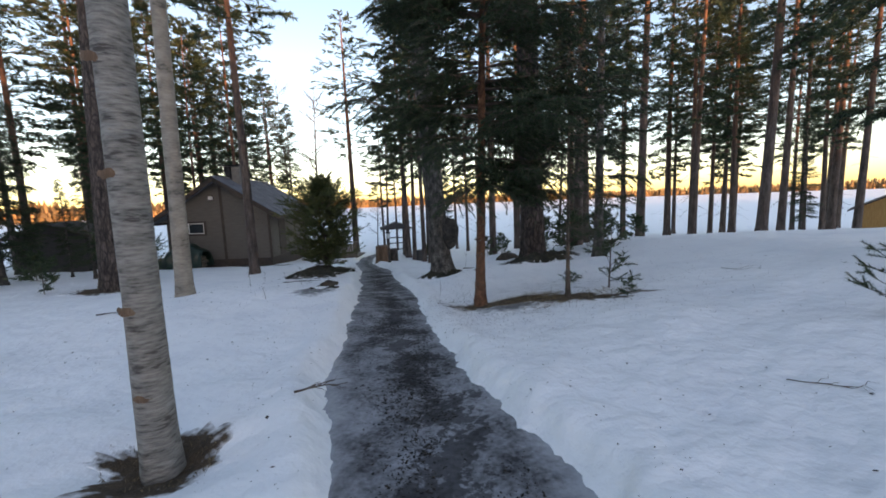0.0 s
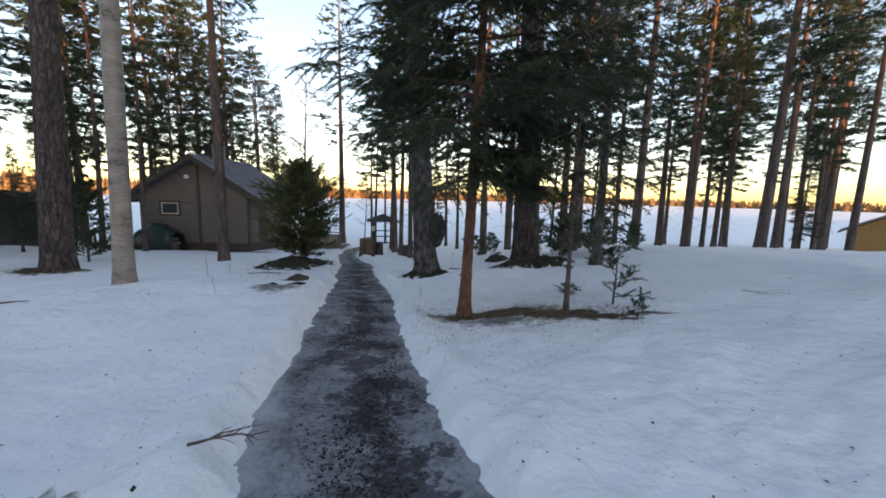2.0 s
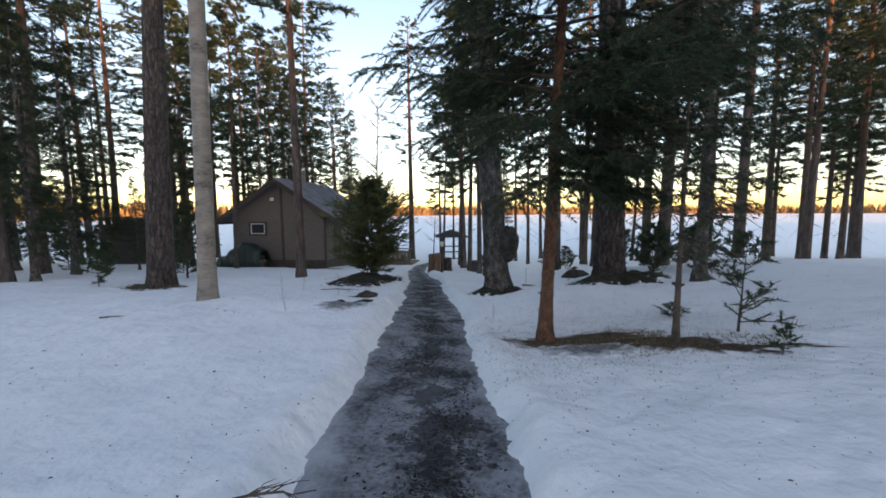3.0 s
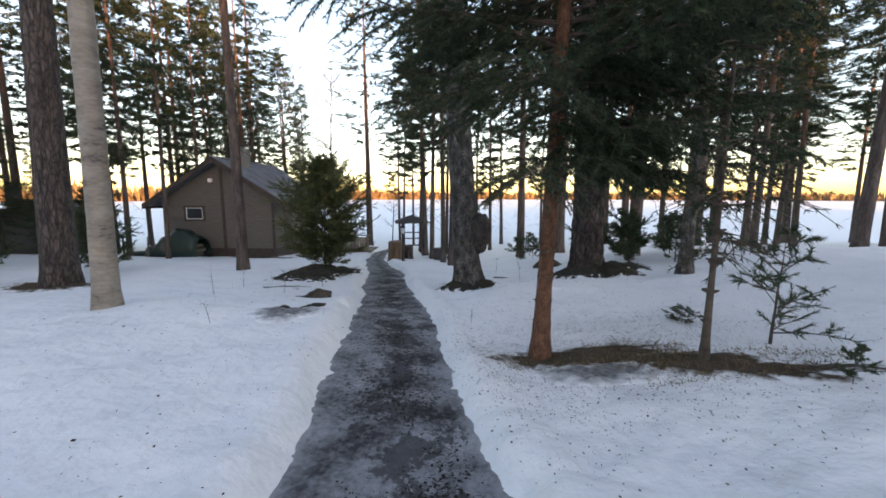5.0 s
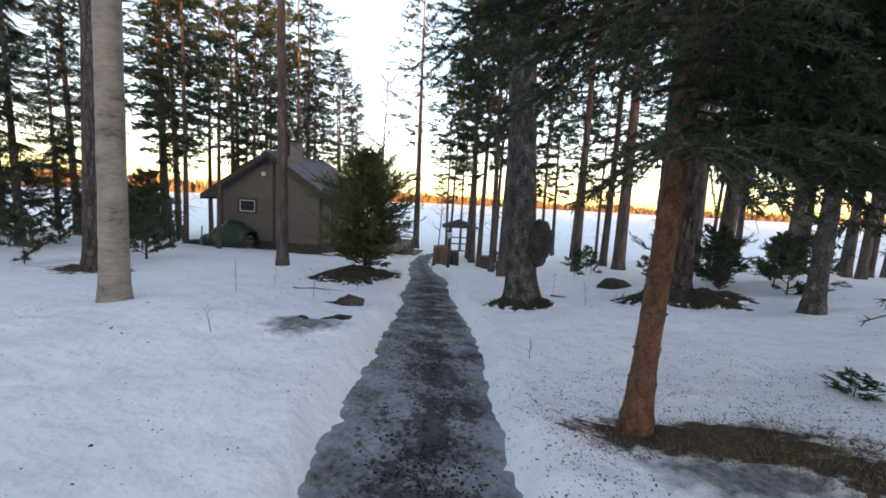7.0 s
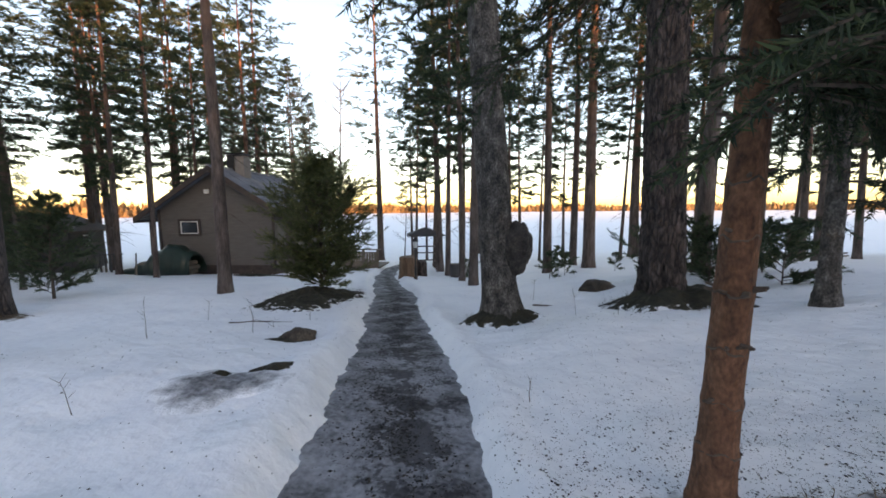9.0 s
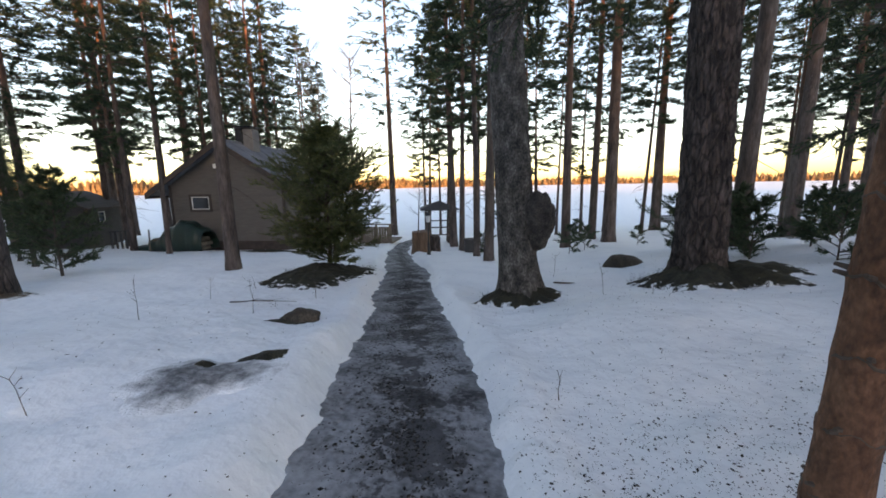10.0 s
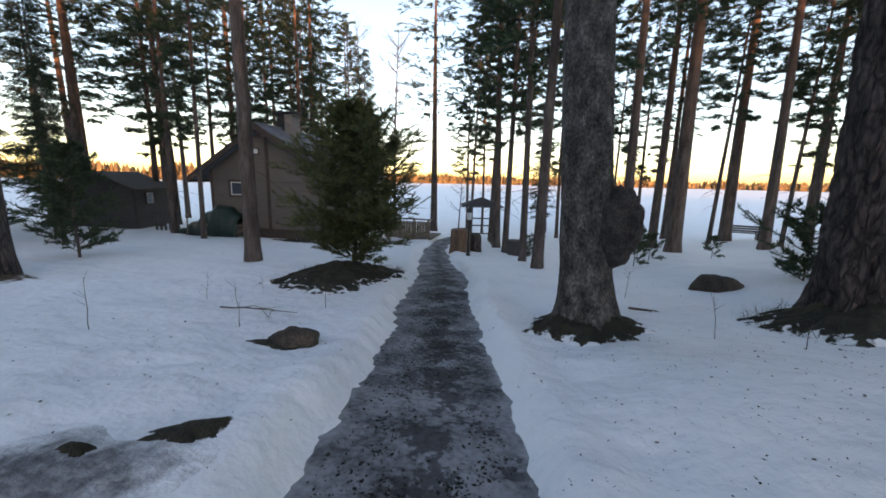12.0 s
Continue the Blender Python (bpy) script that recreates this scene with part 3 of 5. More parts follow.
def bush(seed, height, width, stems, name, label, group="", foot=0.25, needle=None, oval=False, tufts=9, blade=(0.075, 0.014)):
    """A juniper or seedling: thin stems that rise from one foot, with soft sprays of needles."""
    r = np.random.default_rng(seed)
    tree = thing(name, 0, 0, 0, label, "bush", group)
    wood, pos, way = Geo(), [], []
    main = limb_pts((0, 0, -0.08), 0, 1.55, height, 0, 6, r, 0.05)
    wood.tube(main, np.linspace(0.03, 0.004, 6) * height / 2, 6)
    for i in range(stems):
        q = (i + r.uniform()) / stems
        s, _ = along(main, foot / height * 0.6 + q * 0.92)
        ln = width / 2 * (1 - q) ** 0.6 * r.uniform(0.55, 1.15) * (0.7 + 0.3 * min(1, q * 5)) + 0.1
        if oval:
            ln = width / 2 * math.sin(math.pi * (0.24 + 0.72 * q)) * r.uniform(0.35, 1.3) + 0.08
        p = limb_pts(s, r.uniform(0, 6.283), r.uniform(0.05, 0.55) + 0.5 * q, ln, r.uniform(-0.1, 0.1), 5, r, 0.12)
        wood.tube(p, np.linspace(0.004 + 0.006 * ln, 0.002, 5), 4, cap=False)
        for j in range(tufts):
            b, d = along(p, r.uniform(0.15, 1.0))
            y2 = math.atan2(d[1], d[0]) + r.normal(0, 0.9)
            sp = limb_pts(b, y2, r.uniform(-0.1, 0.9), min(0.3, 0.4 * ln) * r.uniform(0.5, 1.2), 0, 3, r)
            wood.tube(sp, (0.004, 0.003, 0.0015), 3, cap=False)
            for u in np.linspace(0.1, 1, 8):
                a, e = along(sp, u)
                pos.append(a)
                way.append(e)
    tagged(part("branchwork", wood, TWIG, tree), kind="stuff")
    tagged(part("foliage", Geo().tris(blades(np.array(pos), np.array(way), 5, blade[0], blade[1], 0.5, r)), needle or NEEDLE_JUN, tree), kind="stuff")
    return tree


def bare_tree(seed, height, dia, name="bare_tree", label="leafless deciduous tree with fine upright twigs", group="leafless trees", bark=None, first=0.25, reach=0.22, stout=1.0):
    """A leafless tree: limbs that fork into fine twigs."""
    r = np.random.default_rng(seed)
    tree = thing(name, 0, 0, 0, label, "tree", group)
    line = trunk_line(height, 0.2, r)
    t = line[:, 2] / height
    line[0, 2] = -0.25
    part("trunk", Geo().tube(line, dia / 2 * (1 - 0.92 * t) * (1 + 0.3 * np.exp(-t * height / 0.3)), 10), bark or BARK_GREY, tree, shade=True)
    wood = Geo()
    for i in range(34):
        h = r.uniform(first, 0.97)
        s = at_height(line, h * height)
        p = limb_pts(s, r.uniform(0, 6.283), r.uniform(0.5, 1.0), height * reach * (1.1 - h) * r.uniform(0.6, 1.2) + 0.3, 0.05, 5, r, 0.1)
        wood.tube(p, np.linspace(0.03 * (1.1 - h) + 0.006, 0.004, 5) * stout, 4, cap=False)
        for j in range(7):
            b, d = along(p, r.uniform(0.25, 1))
            q = limb_pts(b, math.atan2(d[1], d[0]) + r.normal(0, 0.7), r.uniform(0.3, 1.1), r.uniform(0.4, 1.1), 0, 4, r, 0.15)
            wood.tube(q, np.linspace(0.007, 0.002, 4) * stout, 3, cap=False)
            for _ in range(3):
                b2, d2 = along(q, r.uniform(0.3, 1))
                wood.tube(limb_pts(b2, r.uniform(0, 6.28), r.uniform(0, 1), r.uniform(0.2, 0.45), 0, 3, r, 0.1), np.array([0.003, 0.002, 0.001]) * stout, 3, cap=False)
    tagged(part("twigwork", wood, TWIG, tree), kind="stuff")
    return tree


def place(ob, x, y, sc=1.0, turn=0.0, lx=0.0, ly=0.0, sink=0.0):
    """Stand a tree at a place; lx, ly lean it, in degrees."""
    ob.matrix_basis = pose(x, y, ground(x, y) - sink, lx, ly, turn) @ Matrix.Scale(sc, 4)
    return ob


def again(ob, x, y, sc=1.0, turn=0.0, lx=0.0, ly=0.0, wide=1.0):
    keep = ob.matrix_basis.copy()
    ob.matrix_basis = Matrix()
    c = copy_thing(ob, pose(x, y, ground(x, y), lx, ly, turn) @ Matrix.Diagonal((sc * wide, sc * wide, sc, 1)))
    ob.matrix_basis = keep
    return c


def stout_trunk(tree, height, dia, flare, sides, rough, bark, bend=(0.0, 0.0), ridge=9.0, burl=None, top=0.75, depth=1.0):
    """A thick near trunk with bark plates in relief and a flared foot."""
    g = Geo()
    zs = np.concatenate([np.arange(-0.3, 4.5, 0.035), np.linspace(4.55, height, 30)])
    verts = []
    for z in zs:
        f = z / height
        base = dia / 2 * (1 - (1 - top) * min(f * 1.6, 1) - 0.55 * max(f - 0.4, 0)) * (1 + flare * math.exp(-max(z, 0) / 0.28))
        for j in range(sides):
            a = 2 * math.pi * j / sides
            ca, sa = math.cos(a), math.sin(a)
            root = 1 + flare * 0.35 * math.exp(-max(z, 0) / 0.3) * math.sin(a * 5 + ridge)
            n1 = noise.noise(Vector((ca * ridge * 0.55, sa * ridge * 0.55, z * 2.0 + ridge)))
            n2 = noise.noise(Vector((ca * ridge * 1.6, sa * ridge * 1.6, z * 6.5 + ridge)))
            rr = base * root * (1 + rough * 0.5 * n1) + depth * 0.5 * rough * dia * (0.12 - abs(n2)) * 0.6
            bx, by = bend[0] * f, bend[1] * f
            verts.append((bx + ca * rr, by + sa * rr, z))
    k = len(zs)
    faces = [(i * sides + j, i * sides + (j + 1) % sides, (i + 1) * sides + (j + 1) % sides, (i + 1) * sides + j) for i in range(k - 1) for j in range(sides)]
    return part("trunk", g.add(verts, faces), bark, tree, shade=True)


# the near trees
def near_trees():
    birch = thing("birch_tree", *on(-1.6, 2.37), "grey-white birch with peeling bark in a snow hollow", "tree")
    stout_trunk(birch, 11, 0.185, 0.25, 40, 0.10, BARK_BIRCH, (0.22, 0.0), 4.0, top=0.8)
    r = np.random.default_rng(17)
    for z0, a0, wide in ((1.05, 3.6, 1.9), (1.78, 4.0, 1.6), (2.35, 3.5, 2.2), (2.9, 4.2, 1.5), (0.55, 4.4, 1.2)):
        g = Geo()
        n, rows = 18, 4
        vv = []
        for j in range(rows):
            for i in range(n + 1):
                a = a0 + wide * i / n
                zz = z0 + (j / (rows - 1) - 0.5) * 0.05 * (0.5 + 0.5 * math.sin(math.pi * i / n)) + 0.012 * noise.noise(Vector((a * 3, z0, 0)))
                rr = 0.094 * (1 - 0.02 * z0) + (0.006 + 0.008 * noise.noise(Vector((a * 5, zz * 20, 2)))) * math.sin(math.pi * j / (rows - 1))
                vv.append((rr * math.cos(a), rr * math.sin(a), zz))
        g.add(vv, [(j * (n + 1) + i, j * (n + 1) + i + 1, (j + 1) * (n + 1) + i + 1, (j + 1) * (n + 1) + i) for j in range(rows - 1) for i in range(n)])
        part("bark_band", g, STUMP_WOOD, birch, "peeling orange-brown band of bark", shade=True)
    birch2 = thing("birch_tree", *on(-4.63, 6.95), "slim pale birch with a smooth banded trunk", "tree")
    stout_trunk(birch2, 13, 0.27, 0.2, 32, 0.07, BIRCH_PALE, (0.36, 0.05), 6.0, top=0.7)
    g = Geo()
    r = np.random.default_rng(5)
    for i in range(26):
        z = r.uniform(5.0, 12)
        p = limb_pts((0.36 * z / 13, 0.05 * z / 13, z), r.uniform(0, 6.28), r.uniform(0.3, 0.9), r.uniform(0.8, 2), 0.1, 5, r, 0.12)
        g.tube(p, np.linspace(0.02, 0.003, 5), 4, cap=False)
        for j in range(6):
            b, d = along(p, r.uniform(0.2, 1))
            g.tube(limb_pts(b, r.uniform(0, 6.28), r.uniform(-0.4, 0.9), r.uniform(0.2, 0.7), 0.1, 3, r, 0.1), (0.005, 0.003, 0.001), 3, cap=False)
    tagged(part("twigwork", g, TWIG, birch2), kind="stuff")
    left = pine(21, 19, 0.6, 0.5, 2.6, label="stout old pine with a plum-brown trunk", group="", dense=0.9, dead=3, bark=BARK_OLD)
    place(left, -8.43, 9.75, 1, 0, 0, 2.75)
    mid = pine(22, 15, 0.31, 0.5, 1.7, label="slim pine with a smooth red-brown trunk before the cabin", group="", dense=0.8, dead=8)
    place(mid, -6.34, 12.7, 1, 0, 0, 0.9)
    # the tree with the round growth
    x, y = -0.06, 10.3
    gnarl = thing("old_pine", *on(x, y), "thick grey-barked tree with a large round burl", "tree")
    stout_trunk(gnarl, 14, 0.54, 0.6, 64, 0.13, BARK_GREY, (-0.95, 0.0), 8.0, top=0.66)
    b = bmesh.new()
    bmesh.ops.create_icosphere(b, subdivisions=5, radius=1)
    for v in b.verts:
        c = v.co.copy()
        n = noise.noise(c * 2.1) * 0.13 + noise.noise(c * 6) * 0.06 + noise.noise(c * 15) * 0.03
        v.co = Vector((c.x * 0.23, c.y * 0.25, c.z * 0.40 * (1 - 0.12 * c.z))) * (1 + n) + Vector((0.21, -0.08, 1.26))
    part("burl", Geo().take(b), BURL_BARK, gnarl, "rough dark burl bulging from the trunk", shade=True)
    tagged(part("crown_limbs", _crown(31, 14, 6.0, 2.4, 34), TWIG, gnarl), kind="stuff")
    big = thing("old_pine", *on(2.36, 10.4), "massive old pine with deeply furrowed brown bark", "tree")
    stout_trunk(big, 18, 0.6, 0.36, 84, 0.22, BARK_OLD, (-0.4, 0.1), 13.0, top=0.72, depth=1.6)
    tagged(part("crown_limbs", _crown(32, 18, 7.0, 3.0, 40), TWIG, big), kind="stuff")
    # the young spruce beside the path and the one behind it
    sp = spruce(41, 10.5, 0.145, 1.85, 2.1, 120, per=27, nlen=0.043, nwid=0.0078, lean=(0.31, 0.0), bare=(radians(110), 2.4, -0.15), extra=((14, 2.2, 4.6, -1.3, 0.2, 1.2, 1.9), (26, 2.1, 4.8, 2.5, 4.0, 1.0, 1.9), (8, 2.4, 3.5, 0.3, 1.8, 1.0, 1.9), (26, 1.5, 2.7, -1.9, 0.9, 0.6, 1.2)), label="young spruce with red-brown scaly trunk and heavy drooping boughs")
    place(sp, 0.58, 6.03)
    sp2 = spruce(42, 12.5, 0.3, 1.2, 1.6, 115, twigs=12, per=9, nlen=0.09, nwid=0.02, label="shaggy dark spruce hung with low boughs", bark=BARK_GREY)
    place(sp2, -20.0, 17.6, 0.8)
    sp3 = spruce(44, 12.5, 0.2, 1.0, 1.4, 66, twigs=10, per=9, nlen=0.09, nwid=0.02, label="slim dark spruce with thin drooping boughs", bark=BARK_GREY)
    place(sp3, 3.57, 9.1)
    again(sp2, 5.95, 4.35, 0.95, 130)
    again(sp2, -0.4, 40.0, 0.8, 50)
    again(sp2, -17.5, 12.5, 0.9, 200)
    again(sp2, -22.5, 16.5, 1.0, 20)
    again(sp2, 13.5, 15.0, 0.35, 290)
    for x, y, s, t in ((-16.0, 10.0, 0.75, 140), (-11.8, 12.8, 0.35, 260), (-20.5, 12.0, 0.9, 60), (-26, 21, 1.0, 190), (-13.4, 13.6, 0.28, 10), (-12.1, 30.5, 0.95, 100), (-12.6, 9.9, 0.62, 30), (-13.7, 11.7, 0.72, 120)):
        again(sp2, x, y, s, t)
    sap = spruce(43, 3.6, 0.055, 0.8, 0.36, 26, name="spruce_sapling", label="thin spruce sapling with sparse short branches", twigs=7, per=4, nlen=0.05, nwid=0.009, bark=TWIG)
    place(sap, 1.76, 5.53)


def _crown(seed, height, low, reach, n):
    """Thick limbs of an old pine, high above."""
    r = np.random.default_rng(seed)
    g = Geo()
    for i in range(n):
        z = r.uniform(low, height)
        p = limb_pts((0, 0, z), r.uniform(0, 6.28), r.uniform(-0.1, 0.5), reach * r.uniform(0.6, 1.2), 0.1, 5, r, 0.12)
        g.tube(p, np.linspace(0.05, 0.008, 5), 5, cap=False)
        for j in range(6):
            b, d = along(p, r.uniform(0.3, 1))
            g.tube(limb_pts(b, r.uniform(0, 6.28), r.uniform(-0.3, 0.7), r.uniform(0.3, 0.9), 0.1, 3, r, 0.1), (0.01, 0.006, 0.002), 3, cap=False)
    return g


def wood_trees():
    """The pines of the wood: four kinds, copied."""
    kinds = [(0.2, pine(55, 14, 0.2, 0.38, 1.25, dense=0.8)), (0.24, pine(53, 15, 0.24, 0.27, 1.4)), (0.34, pine(51, 17, 0.34, 0.3, 1.7)), (0.4, pine(52, 19, 0.4, 0.32, 1.9)), (0.5, pine(54, 20, 0.5, 0.36, 2.1)), (0.6, pine(56, 21, 0.6, 0.42, 2.3))]
    spots = [(4.9, 23.3, 0.62), (4.55, 25.0, 0.4), (9.8, 30.6, 0.55), (7.7, 34.0, 0.45), (2.53, 21.0, 0.4), (4.45, 13.2, 0.34), (9.1, 25.3, 0.4), (10.3, 26.4, 0.2), (13.5, 30.0, 0.24), (15.0, 33.0, 0.4),
             (17.0, 30.0, 0.5), (-0.56, 14.82, 0.23), (-0.95, 16.6, 0.19), (-1.7, 20.2, 0.24), (-2.2, 22.0, 0.3), (-3.0, 26.5, 0.22), (-4.4, 28.5, 0.2), (-1.2, 24.0, 0.22),
             (9.4, 18.9, 0.4), (12.05, 15.0, 0.4), (15.7, 25.0, 0.42), (13.6, 21.5, 0.3), (18.3, 25.0, 0.45), (23.8, 32.5, 0.5), (30.8, 31.6, 0.5), (20.5, 29.0, 0.35), (26.5, 27.0, 0.5),
             (14.2, 12.0, 0.45), (22.5, 21.5, 0.4), (27.0, 19.0, 0.45), (17.6, 20.6, 0.32), (24.0, 25.0, 0.3),
             (-15.45, 18.9, 0.24), (-8.0, 33.4, 0.62), (-13.0, 9.5, 0.4), (-15.0, 11.7, 0.35), (-16.8, 24.0, 0.35), (-20.0, 27.5, 0.4), (-22.0, 20.0, 0.4),
             (-15.0, 29.0, 0.4), (-18.0, 33.0, 0.35), (-24.0, 30.0, 0.4), (-27.5, 24.0, 0.45), (-26.0, 17.5, 0.4), (-31.0, 21.0, 0.45), (-23.5, 11.5, 0.45), (-29.0, 14.0, 0.4),
             (-6.2, 37.5, 0.28), (-4.6, 35.0, 0.22), (0.8, 33.0, 0.25), (3.0, 36.0, 0.3), (-30, 33, 0.4), (-22, 37, 0.4), (33, 27, 0.45), (36, 36, 0.5), (28, 38, 0.4), (21, 36, 0.35),
             (-14.0, 26.0, 0.34), (-17.5, 28.0, 0.34), (-19.5, 31.0, 0.4), (-21.5, 24.5, 0.34), (-25.0, 27.0, 0.5), (-20.5, 35.0, 0.4), (-17.0, 38.0, 0.34), (-33, 27, 0.5), (-36, 20, 0.5), (-17.5, 8.5, 0.4), (-28, 9, 0.5), (-21, 8, 0.34), (-16, 36, 0.3), (31, 35, 0.4), (25, 34, 0.34), (19, 33.5, 0.34), (34, 22, 0.5), (39, 29, 0.4),
             (-14.5, 22.5, 0.24), (-18.5, 21.5, 0.24), (-20.5, 22.5, 0.34), (-16.0, 31.5, 0.24), (-23.0, 33.0, 0.34), (-24.0, 14.5, 0.34), (-12.2, 17.2, 0.2), (18.6, 27.5, 0.34), (21.0, 29.5, 0.24), (17.6, 28.0, 0.2), (20.0, 22.0, 0.3), (1.5, 28.0, 0.24), (3.6, 30.0, 0.2), (6.0, 34.0, 0.24), (8.4, 29.0, 0.2)]
    r = np.random.default_rng(3)
    used = set()
    for x, y, d in spots:
        dia, kind = min(kinds, key=lambda k: abs(k[0] - d))
        sc, turn, lx, ly = r.uniform(0.9, 1.12), r.uniform(0, 360), r.normal(0, 0.4), r.normal(0, 0.4)
        if kind.name in used:
            again(kind, x, y, sc, turn, lx, ly)
        else:
            used.add(kind.name)
            kind.matrix_basis = pose(x, y, ground(x, y), lx, ly, turn)
    bare = bare_tree(61, 11, 0.2)
    place(bare, -16.8, 33.4, 1.3)
    again(bare, -13.0, 32.6, 1.25, 100)
    place(bare_tree(62, 14, 0.26, first=0.14, reach=0.2, stout=2.2), -10.5, 32.0)
    again(bare, -6.4, 34.8, 0.55, 220)
    again(bare, 0.2, 38.0, 0.7, 20)


def bushes():
    jun = bush(71, 2.75, 2.35, 200, "juniper", "bushy olive-green juniper on a bare mossy mound beside the path", tufts=15, blade=(0.072, 0.014), foot=0.5, oval=True)
    place(jun, -3.9, 12.45, 1.03)
    j2 = bush(72, 1.9, 1.5, 60, "young_spruce", "bushy young spruce standing in the snow", needle=NEEDLE)
    place(j2, -9.4, 11.55, 1.15)
    again(j2, 4.6, 11.6, 0.5, 20)
    seed = bush(73, 0.75, 0.7, 14, "spruce_seedling", "small spruce seedling poking through the snow", "seedlings", tufts=6, needle=NEEDLE)
    place(seed, 1.66, 15.7)
    for x, y, s, t in [(2.6, 18.0, 1.0, 40), (2.31, 4.95, 0.3, 120), (2.9, 20.5, 1.3, 200), (5.0, 20.0, 0.9, 10), (-9.9, 9.4, 1.2, 30)]:
        again(seed, x, y, s, t)
    low = bush(74, 0.95, 1.4, 26, "low_shrub", "low straggly evergreen shrub beside the tree trunks", "shrubs", needle=NEEDLE, tufts=7, foot=0.1)
    place(low, 3.6, 11.4)
    for x, y, s, t in [(3.1, 12.4, 1.1, 30), (4.1, 12.9, 1.2, 150), (6.5, 13.4, 0.8, 100), (-0.9, 19.5, 0.8, 220), (-16.5, 13.5, 1.3, 20), (-13.5, 12.5, 1.0, 130), (4.2, 10.6, 1.0, 260)]:
        again(low, x, y, s, t)
    again(low, 2.12, 6.51, 0.17, 60, wide=1.9)

    thin = bush(75, 0.95, 0.85, 15, "conifer_sapling", "straggly knee-high conifer sapling with thin needles", tufts=5, needle=NEEDLE, foot=0.2, blade=(0.05, 0.009))
    place(thin, 2.42, 5.75)
    again(thin, 3.56, 3.25, 0.68, 80)


near_trees()
wood_trees()
bushes()

# ---- far shore and the wood behind the walker ----


def far_shore():
    """Far shore woods, sunlight painted into their colour: one belt of many small trees."""
    r = np.random.default_rng(81)
    g = Geo()
    for i in range(5200):
        a = radians(r.uniform(-85, 85))
        dist = np.interp(math.degrees(a), [-85, -40, -15, 10, 40, 85], [300, 330, 420, 520, 640, 700])
        rr = dist * (1 + r.uniform(0, 0.10))
        h = r.uniform(6, 12) * (1 + 0.35 * noise.noise(Vector((a * 14, 0, 0))))
        w = h * r.uniform(0.14, 0.3)
        x, y = rr * math.sin(a), rr * math.cos(a)
        pts = []
        for k in range(3):
            z0, z1 = LAKE_Z + h * k * 0.27, LAKE_Z + h * (0.5 + 0.25 * k)
            ww = w * (1 - 0.25 * k)
            t0 = r.uniform(0, 6.28)
            for j in range(3):
                b0, b1 = t0 + j * 2.094, t0 + (j + 1) * 2.094
                pts += [(x + ww * math.cos(b0), y + ww * math.sin(b0), z0), (x + ww * math.cos(b1), y + ww * math.sin(b1), z0), (x, y, z1)]
        g.tris(pts)
    tagged(part("far_woods", g, FAR_WOOD_SUNLIT), "sunlit forest along the far lake shore", "forest", kind="stuff")


def wood_behind():
    """An unseen wood, added to keep the low sun off the walker; it closes the place behind."""
    r = np.random.default_rng(82)
    g = Geo()
    for i in range(1300):
        x, y = r.uniform(-170, 230), r.uniform(-95, -40)
        h = r.uniform(13, 18)
        z = ground(x, y)
        g.tube([(x, y, z), (x, y, z + h * 0.9)], (0.2, 0.05), 5)
        pts = []
        for k in range(14):
            q = k / 14
            zz = z + h * (0.12 + 0.85 * q)
            w = 2.6 * (1 - q) ** 0.7 + 0.3
            t0 = r.uniform(0, 6.28)
            for j in range(4):
                a = t0 + j * 1.571 + r.normal(0, 0.2)
                d, s = np.array([math.cos(a), math.sin(a), -0.25]), np.array([-math.sin(a), math.cos(a), 0])
                c = np.array([x, y, zz])
                pts += [c + np.array([0, 0, 0.5]), c + d * w - s * w * 0.5, c + d * w + s * w * 0.5]
        g.tris(pts)
    tagged(part("wood_behind", g, NEEDLE_DARK), "unseen dense conifer wood added behind to block the low sun", "forest", kind="stuff")


# ---- buildings ----


def frame_window(parent, x0, z0, x1, z1, y, trim, w=0.09, sash=0.035):
    """A window in a wall that faces -y, in the parent's space."""
    win = part("window", Geo().box(x0 - w, y - 0.05, z1, x1 + w, y, z1 + w, bev=0.006).box(x0 - w, y - 0.05, z0 - w, x1 + w, y, z0, bev=0.006)
               .box(x0 - w, y - 0.05, z0, x0, y, z1, bev=0.006).box(x1, y - 0.05, z0, x1 + w, y, z1, bev=0.006), trim, parent, "dark framed window with a white sash")
    s = sash
    part("sash", Geo().box(x0, y - 0.03, z1 - s, x1, y + 0.02, z1).box(x0, y - 0.03, z0, x1, y + 0.02, z0 + s).box(x0, y - 0.03, z0 + s, x0 + s, y + 0.02, z1 - s).box(x1 - s, y - 0.03, z0 + s, x1, y + 0.02, z1 - s), WHITE, win)
    part("pane", Geo().box(x0 + s, y - 0.005, z0 + s, x1 - s, y + 0.005, z1 - s), GLASS, win)
    return win


